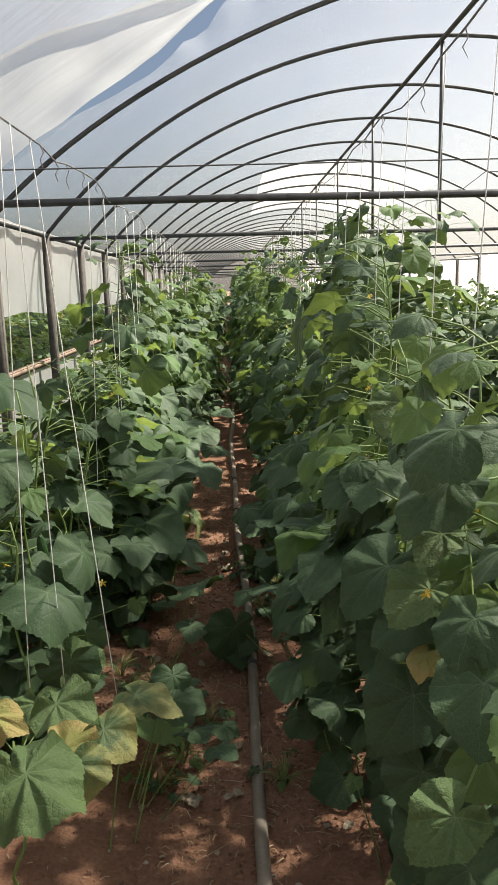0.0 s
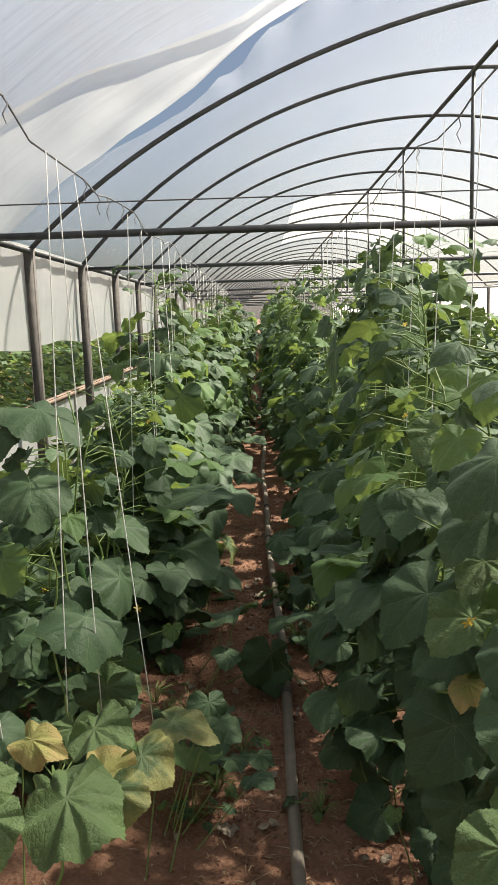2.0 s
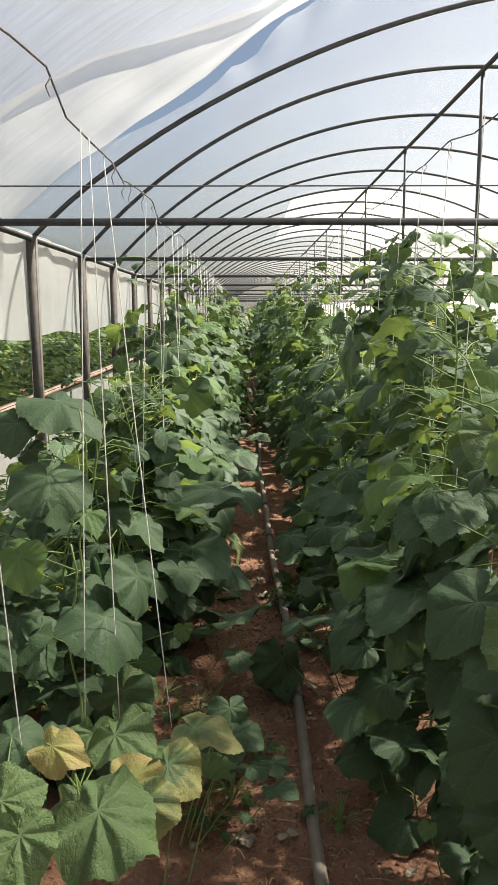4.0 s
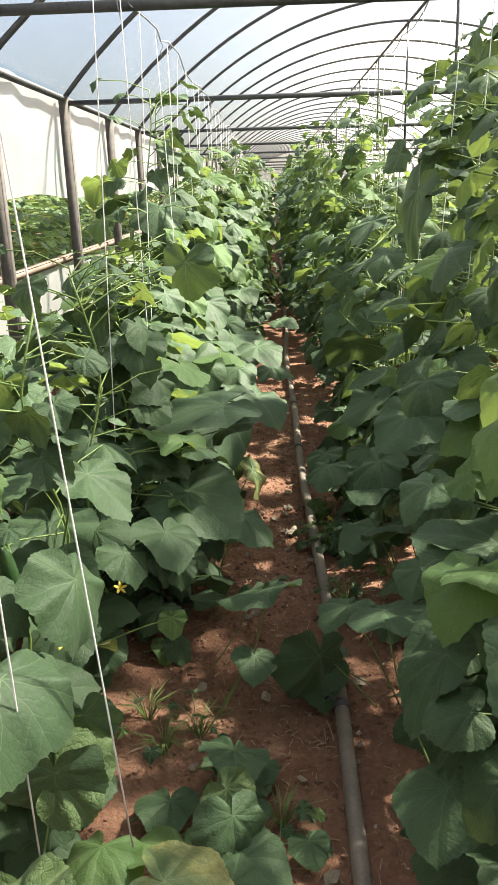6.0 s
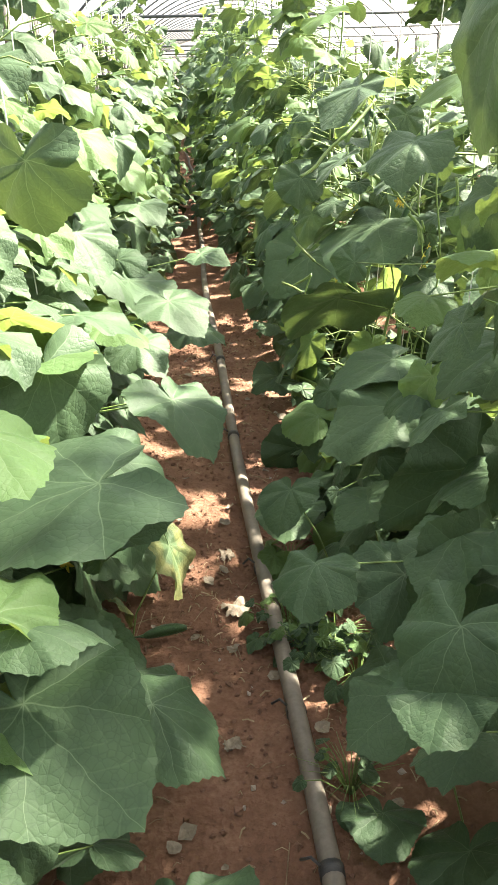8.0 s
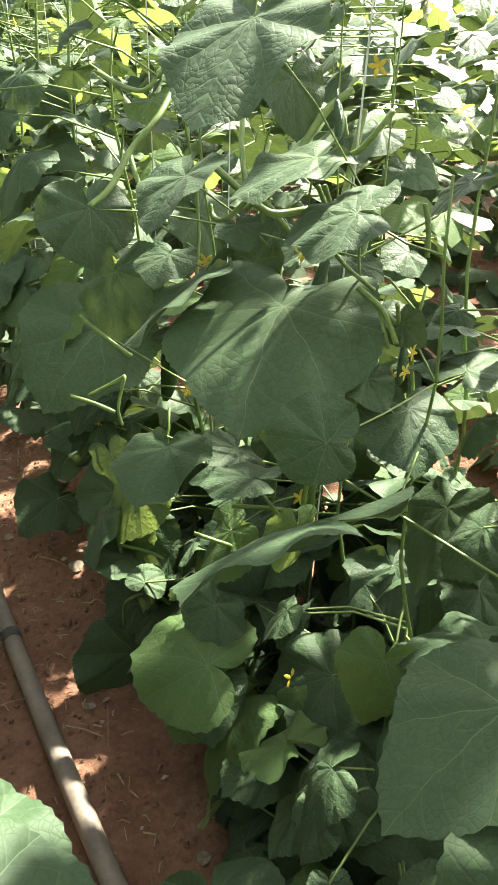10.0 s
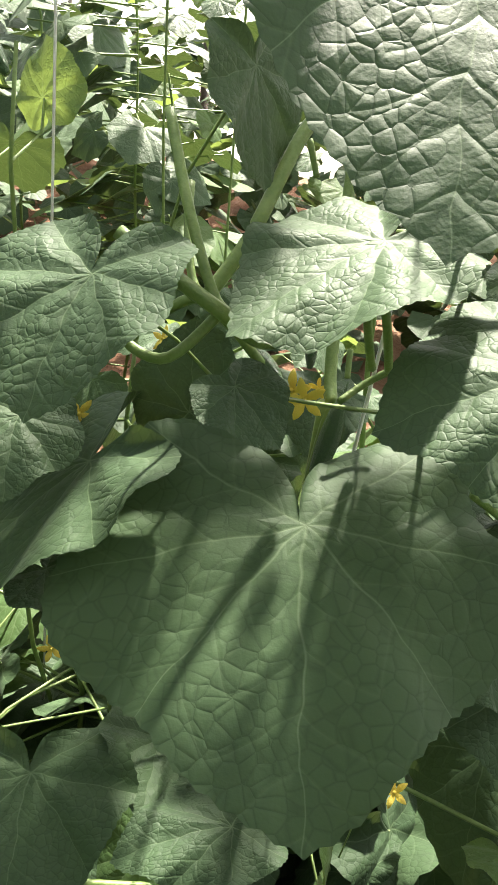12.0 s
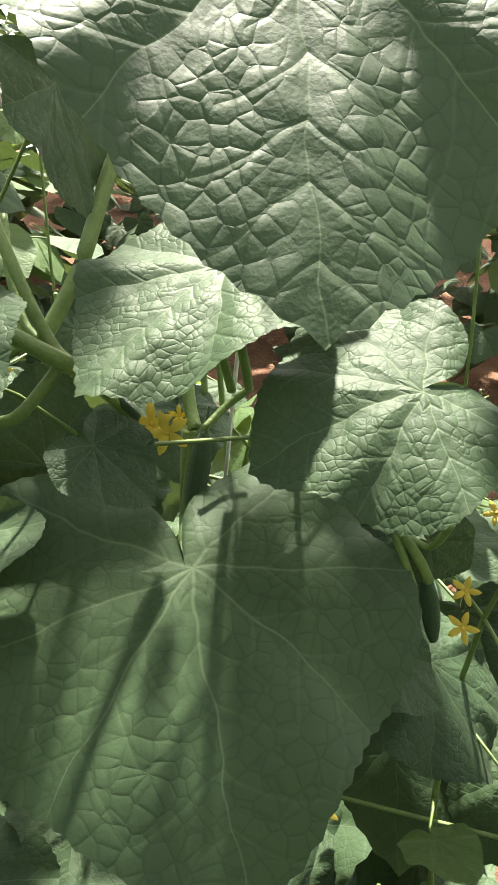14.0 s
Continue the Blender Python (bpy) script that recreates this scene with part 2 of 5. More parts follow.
def sheet(bm, f, nu, nv):
    """A grid surface f(a, b) with a, b from 0 to 1."""
    grid = [[bm.verts.new(f(i / nu, j / nv)) for j in range(nv + 1)] for i in range(nu + 1)]
    for i in range(nu):
        for j in range(nv):
            bm.faces.new((grid[i][j], grid[i + 1][j], grid[i + 1][j + 1], grid[i][j + 1]))


def box(bm, x0, y0, z0, x1, y1, z1, bevel=0.0):
    vs = [bm.verts.new((x, y, z)) for z in (z0, z1) for y in (y0, y1) for x in (x0, x1)]
    fs = [bm.faces.new([vs[i] for i in q]) for q in ((0, 2, 3, 1), (4, 5, 7, 6), (0, 1, 5, 4), (2, 6, 7, 3), (0, 4, 6, 2), (1, 3, 7, 5))]
    if bevel:
        bmesh.ops.bevel(bm, geom=list({e for f in fs for e in f.edges}), offset=bevel, segments=2, affect="EDGES")


# ---- leaves ----
R_AT = (0, 8, 20, 35, 50, 64, 77, 90, 104, 118, 130, 142, 155, 166, 174, 180)
R_ROUND = (0.67, 0.635, 0.6, 0.565, 0.535, 0.52, 0.51, 0.475, 0.45, 0.435, 0.39, 0.3, 0.21, 0.15, 0.08, 0.03)
R_CORNERED = (0.63, 0.59, 0.54, 0.505, 0.505, 0.52, 0.49, 0.46, 0.45, 0.46, 0.44, 0.4, 0.34, 0.25, 0.14, 0.05)
R_IS = [0.5 * (a + b) for a, b in zip(R_ROUND, R_CORNERED)]
VEINS = (0, 38, 80, 128)


def leaf_mesh(name, material, seed, spokes=24, rings=3, teeth=0.0, droop=0.3, fold=0.1, wave=0.05, quilt=0.0, curl=0.0):
    """A cucumber leaf one unit wide: petiole joint at the origin, tip along +y, upper face +z."""
    rng = random.Random(seed)
    ph = [rng.uniform(0, math.tau) for _ in range(6)]
    lop = rng.uniform(-0.06, 0.06)
    tipf = rng.uniform(0.92, 1.1)
    cornered = rng.uniform(0.0, 1.0)
    outline = [a + (b - a) * cornered for a, b in zip(R_ROUND, R_CORNERED)]
    bm = bmesh.new()
    uvl = bm.loops.layers.uv.new("UVMap")
    place = {}

    def point(theta, q):
        deg = abs(math.degrees(theta))
        rr = float(np.interp(deg, R_AT, outline)) * (1 + lop * math.sin(theta) + 0.03 * math.sin(5 * theta + ph[0]))
        if deg < 40:
            rr *= 1 + (tipf - 1) * (1 - deg / 40)
        rr *= 1 + 0.045 * noise.noise(Vector((math.sin(theta) * 2.6 + seed, math.cos(theta) * 2.6, 0.7 * seed)))
        if teeth and deg < 168:
            rr *= 1 - teeth * (round(theta / math.tau * spokes) % 2) * q
        x, y = q * rr * math.sin(theta), q * rr * math.cos(theta)
        far = math.hypot(x, y)
        z = -droop * (max(0.0, y) ** 2) * 1.3 - droop * 0.9 * x * x - curl * far ** 3 * 3
        z += fold * abs(x) + wave * q * q * math.sin(3 * theta + ph[2]) * 0.6 + wave * q ** 2 * math.sin(7 * theta + ph[3]) * 0.5 + wave * q ** 4 * math.sin(12 * theta + ph[4]) * 0.16
        z += -droop * 0.6 * max(0.0, -y) ** 2
        if quilt:
            near = min(abs((deg - d + 180) % 360 - 180) for d in VEINS)
            dist = far * math.sin(radians(min(near, 90)))
            z += quilt * min(1.0, dist * 14) * (0.45 + 0.55 * noise.noise(Vector((x * 17 + seed, y * 17, seed * 0.37))))
        v = bm.verts.new((x, y, z))
        place[v] = (x + 0.5, y + 0.4)
        return v

    centre = point(0.0, 0.0)
    ring_rows = []
    for i in range(1, rings + 1):
        ring_rows.append([point(-math.pi + math.tau * (k + 0.0) / spokes if 0 < k < spokes else (-math.pi + 0.001 if k == 0 else math.pi - 0.001), i / rings) for k in range(spokes + 1)])
    for k in range(spokes):
        bm.faces.new((centre, ring_rows[0][k + 1], ring_rows[0][k]))
        for a, b in zip(ring_rows, ring_rows[1:]):
            bm.faces.new((a[k], a[k + 1], b[k + 1], b[k]))
    bmesh.ops.recalc_face_normals(bm, faces=bm.faces)
    if sum(f.normal.z for f in bm.faces) < 0:
        bmesh.ops.reverse_faces(bm, faces=bm.faces)
    for f in bm.faces:
        for loop in f.loops:
            loop[uvl].uv = place[loop.vert]
    me = bpy.data.meshes.new(name)
    bm.to_mesh(me)
    bm.free()
    me.materials.append(material)
    me.shade_smooth()
    return me


LEAF_KINDS = {"green": M_LEAF, "bright": M_LEAF_BRIGHT, "old": M_LEAF_OLD, "yellow": M_LEAF_YELLOW, "crinkled": M_LEAF_CRINKLED}
WAVES = {"old": 2.2, "yellow": 2.6, "crinkled": 2.4}
LEAVES, MIDDLE, FINE = {}, {}, {}
FORMS = ((0.25, 0.06, 0.03), (0.5, 0.0, 0.05), (0.35, 0.16, 0.04), (0.6, -0.08, 0.06), (0.15, 0.02, 0.06))
for kind_name, mat in LEAF_KINDS.items():
    LEAVES[kind_name] = [leaf_mesh("leaf", mat, 11 * s + 3, spokes=60, rings=4, teeth=0.035, droop=0.25 + 0.18 * (s % 4), fold=-0.05 + 0.09 * (s % 3), wave=0.05 + 0.025 * (s % 3),
                                   quilt=0.005) for s in range(7)]
    MIDDLE[kind_name] = [leaf_mesh("leaf", mat, 7 * s + 1, spokes=90, rings=9, teeth=0.025, droop=d, fold=f, wave=w * WAVES.get(kind_name, 1.3), quilt=0.05 if kind_name == "crinkled" else 0.01) for s, (d, f, w) in enumerate(FORMS)]
    FINE[kind_name] = [leaf_mesh("leaf", mat, 7 * s + 1, spokes=144, rings=20, teeth=0.016, droop=d * 0.6, fold=f, wave=w, quilt=0.004) for s, (d, f, w) in enumerate(FORMS)]


def leaf_frame(at, normal, tip, size):
    """The pose of a leaf from its joint, the way its face looks, the way its tip points and its width."""
    z = Vector(normal).normalized()
    y = Vector(tip) - z * Vector(tip).dot(z)
    y = y.normalized() if y.length > 1e-4 else z.orthogonal().normalized()
    x = y.cross(z)
    m = Matrix((x, y, z)).transposed().to_4x4()
    return Matrix.Translation(at) @ m @ Matrix.Scale(size, 4)


def put_leaf(plant, mesh, m, label=""):
    ob = new("leaf", mesh)
    ob.parent = plant
    ob.matrix_parent_inverse = plant.matrix_basis.inverted()
    ob.matrix_basis = m
    if label:
        ob["label"] = label
    return ob


def bend(a, b, sag, n=5):
    """Points from a to b, sagging down in the middle by sag."""
    a, b = Vector(a), Vector(b)
    return [a.lerp(b, i / n) - Vector((0, 0, sag * 4 * (i / n) * (1 - i / n))) for i in range(n + 1)]


# the camera's walking line, for keeping leaves clear of it
def clear_of_walk(p, size):
    for x, y, z, reach in ((0.0, 0.0, 1.5, 0.35), (0.05, 0.6, 1.42, 0.35), (0.08, 1.2, 1.35, 0.35), (0.1, 1.8, 1.3, 0.34), (0.1, 2.3, 1.23, 0.33),
                           (0.19, 2.75, 1.17, 0.33), (0.15, 3.3, 1.18, 0.33), (0.1, 3.8, 1.2, 0.32), (0.1, 4.2, 1.21, 0.34), (0.2, 4.4, 1.21, 0.3), (0.25, 4.5, 1.23, 0.24)):
        if (p - Vector((x, y, z))).length < reach + size * 0.4:
            return False
    return True


def vine(rng, base, height, lean, count, side, spread, size, mix, low=0.06, keep=None):
    """A plan of one vine: the stem's points and the leaves' poses. side: which way (x) the leaves crowd."""
    bx, by = base
    ph = rng.uniform(0, 6)
    spine = [Vector((bx + lean[0] * k / 12 + 0.03 * math.sin(ph + k * 0.9), by + lean[1] * k / 12 + 0.03 * math.cos(ph + k * 0.7), 0.0 + height * k / 12)) for k in range(13)]
    leaves, stalks = [], []
    for i in range(count):
        h = low + (1 - low) * ((i + rng.random()) / count) ** 1.25
        k = min(11, int(h * 12))
        node = spine[k].lerp(spine[k + 1], h * 12 - k)
        az = rng.gauss(0, 1.0) + (0 if side > 0 else math.pi) if rng.random() < 0.72 else rng.uniform(0, math.tau)
        out = Vector((math.cos(az), math.sin(az), 0))
        grow = 1.0 - 0.55 * max(0.0, (h - 0.72) / 0.28)
        reach = spread * rng.uniform(0.45, 1.15) * (0.6 + 0.4 * grow)
        at = node + out * reach + Vector((0, 0, rng.uniform(-0.02, 0.11)))
        s = size * rng.uniform(0.62, 1.12) * grow
        at.z = max(at.z, 0.05 + 0.2 * s)
        if not clear_of_walk(at, s) or (keep and not keep(at, s)):
            continue
        nrm = Vector((0, 0, 1)) * rng.uniform(0.6, 1.0) + out * rng.uniform(0.05, 0.75) + Vector((rng.gauss(0, 0.3), rng.gauss(0, 0.3), 0))
        tip = out * rng.uniform(0.4, 1.0) + Vector((rng.gauss(0, 0.5), rng.gauss(0, 0.5), -rng.uniform(0.2, 1.0)))
        u = rng.random()
        # only leaves higher on the vine take the painted-lit copy
        kind_name = "old" if (h < 0.16 and u < mix[1]) else ("bright" if (h > 0.4 and u < mix[0]) else "green")
        leaves.append((kind_name, rng.randrange(7), leaf_frame(at, nrm, tip, s)))
        stalks.append((node, node.lerp(at, 0.5) + Vector((0, 0, 0.02)), at))
    return spine, leaves, stalks


def vine_body(plant, spine, stalks, rng, thin=1.0):
    """Stem, petioles and curling tendrils as one branching part."""
    bm = bmesh.new()
    o = plant.location
    tube(bm, [p - o for p in spine], [0.0055 * thin * (1 - 0.5 * k / len(spine)) for k in range(len(spine))], 6)
    for a, b, c in stalks:
        tube(bm, [a - o, b - o, c - o], [0.0026 * thin, 0.0022 * thin, 0.0018 * thin], 4, False)
    return part("vine", bm, M_STEM, plant)


def flower_mesh():
    bm = bmesh.new()
    for k in range(5):
        a = k * math.tau / 5
        c, s = math.cos(a), math.sin(a)
        rows = []
        for q, w, z in ((0.1, 0.12, 0.0), (0.5, 0.24, 0.18), (0.85, 0.17, 0.2), (1.08, 0.03, 0.12)):
            rows.append([bm.verts.new((q * c - t * w * s, q * s + t * w * c, z - 0.06 * abs(t))) for t in (-1, 0, 1)])
        for r0, r1 in zip(rows, rows[1:]):
            for j in range(2):
                bm.faces.new((r0[j], r0[j + 1], r1[j + 1], r1[j]))
    tube(bm, [(0, 0, -0.5), (0, 0, -0.1), (0, 0, 0.05)], [0.1, 0.13, 0.16], 6)
    tube(bm, [(0, 0, 0.05), (0, 0, 0.2)], [0.1, 0.06], 6)
    me = bpy.data.meshes.new("flower")
    bm.to_mesh(me)
    bm.free()
    me.materials.append(M_PETAL)
    me.shade_smooth()
    return me


def cucumber_mesh(seed):
    rng = random.Random(seed)
    bm = bmesh.new()
    n, sides = 14, 14
    rings = []
    for i in range(n + 1):
        q = i / n
        rr = 0.13 * math.sin(math.pi * min(1, max(0.0, q * 0.94 + 0.03))) ** 0.45
        cx = 0.08 * math.sin(q * 2.4)
        rings.append([bm.verts.new((cx + rr * math.cos(k * math.tau / sides) * (1 + 0.05 * (k % 2) + rng.uniform(-0.02, 0.03)), rr * math.sin(k * math.tau / sides) * (1 + 0.05 * (k % 2)), -q)) for k in range(sides)])
    for a, b in zip(rings, rings[1:]):
        for k in range(sides):
            bm.faces.new((a[k], a[(k + 1) % sides], b[(k + 1) % sides], b[k]))
    bm.faces.new(rings[0][::-1])
    bm.faces.new(rings[-1])
    tube(bm, [(0, 0, 0.25), (0.01, 0, 0.1), (0, 0, -0.02)], [0.02, 0.024, 0.05], 6)
    me = bpy.data.meshes.new("cucumber")
    bm.to_mesh(me)
    bm.free()
    me.materials.append(M_CUCUMBER)
    me.shade_smooth()
    return me


FLOWER = flower_mesh()
CUCUMBERS = [cucumber_mesh(s) for s in (1, 2)]


def put_piece(name, mesh, plant, m, label=""):
    ob = put_leaf(plant, mesh, m, label)
    ob.name = name
    return ob


# ---- the structure ----
SPACING, POST_Y0, POST_X, EAVE = 1.68, 5.64, -1.42, 2.06
RIDGE_X, RIDGE_Z, RIGHT_X = 2.16, 3.67, 5.74
END_Y, START_Y = 59.4, -6.12
RIB_YS = [POST_Y0 + SPACING * k for k in range(-7, 33)]


def arch(a, lift=0.0, y=99.0):
    """A point of the arch's outline, a circle's arc, a from 0 (left eave) to 1 (right eave)."""
    half, rise = (RIGHT_X - POST_X) / 2, RIDGE_Z - EAVE
    radius = (half * half + rise * rise) / (2 * rise)
    wide = math.asin(half / radius)
    turn = (2 * a - 1) * wide
    # the first hoops have sunk on their flanks
    flat = 0.13 * abs(math.sin(math.tau * a)) * min(1.0, max(0.0, (7.1 - y) / 1.4))
    return POST_X + half + (radius + lift) * math.sin(turn), RIDGE_Z + lift - radius * (1 - math.cos(turn)) - flat


def ground():
    bm = bmesh.new()

    def f(a, b):
        x, y = -2.2 + 8.6 * a, -2.0 + 16.0 * b
        z = 0.02 * noise.noise(Vector((x * 2.1, y * 2.1, 0))) + 0.012 * noise.noise(Vector((x * 9, y * 9, 3)))
        for row_x in (-0.42, 0.76, 1.8):
            z += 0.045 * math.exp(-((x - row_x) / 0.22) ** 2)
        edge = min(a, 1 - a, b, 1 - b)
        return x, y, z * min(1.0, edge * 20)

    sheet(bm, f, 215, 400)
    # the same sheet goes on to the horizon
    xs, ys = (-400, -2.2, 6.4, 400), (-400, -2.0, 14.0, 400)
    for i in range(3):
        for j in range(3):
            if (i, j) != (1, 1):
                bm.faces.new([bm.verts.new((xs[p], ys[q], 0)) for p, q in ((i, j), (i + 1, j), (i + 1, j + 1), (i, j + 1))])
    bmesh.ops.recalc_face_normals(bm, faces=bm.faces)
    tagged(part("ground", bm, M_SOIL), "bare reddish brown soil with dry litter in the furrow", "soil", kind="structure")


ground()


def main_edge(a):
    """Where the main film begins along the tunnel, across the arch."""
    return float(np.interp(a, (0, 0.1, 0.15, 0.19, 0.216, 0.25, 0.28, 0.35, 1), (5.2, 5.3, 5.55, 5.6, 5.45, 5.1, 4.7, 4.4, 4.6)))


def loose_far(a):
    return float(np.interp(a, (0, 0.1, 0.145, 0.2, 0.25, 0.28, 0.35, 0.5, 1), (5.3, 5.45, 5.42, 5.3, 4.96, 4.8, 4.65, 4.7, 4.9)))


def loose_near(a):
    return float(np.interp(a, (0, 0.09, 0.13, 0.167, 0.208, 0.247, 0.32, 1), (3.7, 3.9, 4.05, 4.3, 4.5, 4.64, 4.3, 4.3)))


def roof_film():
    bm = bmesh.new()

    def f(a, b):
        start = main_edge(a)
        y = start + (END_Y - start) * b
        gather = 0.03 * math.sin(a * 150) * math.exp(-((y - start) / 0.5) ** 2) * (1 if 0.2 < a < 0.5 else 0)
        bay = (y - POST_Y0) / SPACING
        sag = 0.05 * abs(math.sin(bay * math.pi)) * math.sin(a * math.pi)
        x, z = arch(a, 0.03, y)
        return x, y, z - sag + gather + 0.035 + 0.015 * noise.noise(Vector((x * 2, y * 2, 1)))

    sheet(bm, f, 90, 200)
    tagged(part("roof_film", bm, M_FILM), "taut milky plastic film over the hoops", "plastic film", kind="structure")
    # a loose creamy length before the first hoop; a slit of sky shows between the two
    bm = bmesh.new()

    def g(a, b):
        y0 = loose_near(a)
        y = y0 + (loose_far(a) - y0) * b
        x, z = arch(a, 0.03, y)
        fold = 0.02 * math.sin(b * 9 + 26 * a) * b + 0.02 * noise.noise(Vector((x * 3, y * 1.5, 4)))
        return x, y, z + 0.06 - 0.07 * math.sin(b * math.pi) * math.sin(a * math.pi) - fold

    sheet(bm, g, 90, 24)
    tagged(part("roof_film_loose", bm, M_FILM_OLD), "loose creamy plastic film sagging before the first hoop", "plastic film", kind="structure")
    bm = bmesh.new()

    def h(a, b):
        y = START_Y + (loose_near(a) + 0.2 - START_Y) * b
        x, z = arch(a, 0.03, y)
        return x, y, z + 0.1 + 0.03 * noise.noise(Vector((x, y, 6)))

    sheet(bm, h, 40, 30)
    far = bmesh.new()

    def creamy(a, b):
        y = 14.4 + 8.0 * b
        x, z = arch(0.34 + 0.4 * a, 0.0)
        return x, y, z + 0.03 + 0.006 * noise.noise(Vector((x * 2, y, 8)))

    sheet(far, creamy, 30, 30)
    tagged(part("roof_film_patch", far, M_FILM_OLD), "creamy older film lining a stretch of the roof", "plastic film", kind="structure")
    tagged(part("roof_film_front", bm, M_FILM_CLEAR), "thin clear plastic film over the front of the tunnel", "plastic film", kind="structure")


roof_film()


def side_film():
    bm = bmesh.new()

    def f(a, b):
        y, z = START_Y + (END_Y - START_Y) * a, 1.38 + (EAVE - 1.33) * b
        return POST_X - 0.06 + 0.03 * noise.noise(Vector((y * 2.2, z * 1.2, 2))) + 0.012 * math.sin(y * 9 + z), y, z + (0.02 * math.sin(y * 3.1) if b == 0 else 0)

    sheet(bm, f, 420, 8)
    tagged(part("side_curtain", bm, M_CURTAIN), "white plastic side curtain hanging behind the posts", "plastic film", kind="structure")
    bm = bmesh.new()
    sheet(bm, lambda a, b: (POST_X - 0.14 + 0.02 * noise.noise(Vector((a * 80, b * 2, 9))), START_Y + (END_Y - START_Y) * a, -0.02 + 0.92 * b), 200, 5)
    tagged(part("side_skirt", bm, M_CURTAIN), "low white plastic skirting along the side", "plastic film", kind="structure")
    bm = bmesh.new()
    box(bm, POST_X - 0.17, START_Y, 0.88, POST_X - 0.1, END_Y, 0.93, 0.006)
    tagged(part("trim", bm, M_WOOD), "old wooden rail on top of the skirting", "rail", kind="structure")
    bm = bmesh.new()
    sheet(bm, lambda a, b: (RIGHT_X + 0.05, START_Y + (END_Y - START_Y) * a, EAVE * b + 0.05), 40, 4)
    tagged(part("side_curtain_right", bm, M_CURTAIN), "white plastic side film of the far side", "plastic film", kind="structure")
    for y, nm in ((END_Y, "end_wall"), (START_Y, "front_wall")):
        bm = bmesh.new()

        def f(a, b):
            x, z = arch(a)
            return x, y, z * b

        sheet(bm, f, 30, 6)
        tagged(part(nm, bm, M_FILM), "pale film closing the end of the tunnel", "plastic film", kind="structure")


side_film()


def hoops():
    for i, y in enumerate(RIB_YS):
        if not 1.5 < y < 4.5:
            bm = bmesh.new()
            tube(bm, [(arch(k / 40)[0], y, arch(k / 40, 0.0, y)[1]) for k in range(41)], 0.018, 8)
            tagged(part("hoop", bm, M_STEEL), "dull dark steel hoop carrying the film roof", "hoop", "greenhouse hoops", "structure")
        for x in (POST_X, RIGHT_X):
            p = bmesh.new()
            box(p, x - 0.035, y - 0.03, -0.05, x + 0.035, y + 0.03, EAVE + 0.02, 0.006)
            tagged(part("post", p, M_POST), "weathered dark upright post at the tunnel's side", "post", "side posts", "structure")
    for x, a in ((RIDGE_X, 0.5),):
        bm = bmesh.new()
        tube(bm, [(x, START_Y, RIDGE_Z - 0.03), (x, END_Y, RIDGE_Z - 0.03)], 0.022, 8)
        tagged(part("ridge_pipe", bm, M_STEEL), "dull steel ridge pipe under the hoops", "pipe", kind="structure")
    bm = bmesh.new()
    tube(bm, [(POST_X, START_Y, EAVE), (POST_X, END_Y, EAVE)], 0.022, 8)
    tagged(part("eave_pipe", bm, M_STEEL), "dull steel eave pipe on the posts", "pipe", kind="structure")
    for k, y in enumerate([RIB_YS[i] for i in range(6, 25, 2)]):
        bm = bmesh.new()
        z = 1.97 if k == 0 else EAVE - 0.04
        tube(bm, [(POST_X - 0.02, y, z + 0.01), (0.3, y, z + 0.012), (RIDGE_X, y, z), (RIGHT_X, y, z + 0.02)], 0.019, 8)
        tagged(part("tie_beam", bm, M_STEEL), "dark steel tie pipe spanning the tunnel", "pipe", "tie pipes", "structure")
    for k in range(8, 39, 2):
        bm = bmesh.new()
        y = RIB_YS[k]
        tube(bm, [(RIDGE_X, y, EAVE - 0.02), (RIDGE_X, y, RIDGE_Z)], 0.018, 8)
        tagged(part("king_post", bm, M_STEEL), "thin steel rod between tie pipe and ridge", "rod", "king rods", "structure")
    bm = bmesh.new()
    tube(bm, bend((POST_X, 2.28, 1.89), (RIGHT_X, 2.28, 1.89), 0.004, 8), 0.0022, 5)
    tagged(part("cross_wire", bm, M_TAPE), "thin dark wire strung across the tunnel", "wire", kind="structure")


hoops()


def trellis():
    for x, z, tag in ((-0.33, 2.02, "left"), (0.8, 2.16, "right"), (1.8, 2.2, "far")):
        bm = bmesh.new()
        pts = []
        for k in range(0, 170):
            y = -5.9 + 0.245 * k
            pts.append((x + 0.012 * math.sin(k * 1.7), y, z - 0.045 * abs(math.sin(y * 1.9)) + 0.01 * math.sin(k * 2.3)))
        tube(bm, pts, 0.003, 4)
        rng = random.Random(int(x * 100))
        for p in pts[8:90]:
            if rng.random() < 0.45:
                d = rng.uniform(0.04, 0.13) if x < 0 else rng.uniform(0.03, 0.08)
                q = Vector(p)
                tube(bm, [q, q + Vector((0.008, 0.004, -0.3 * d)), q + Vector((-0.004, 0.006, -0.6 * d)), q + Vector((0.006, -0.006, -d))], [0.0026, 0.0016, 0.002, 0.001], 4)
        tagged(part("trellis_wire", bm, M_STRING_GREY), "grey knotted wire along the row that holds the twines", "wire", "trellis wires", "structure")


trellis()


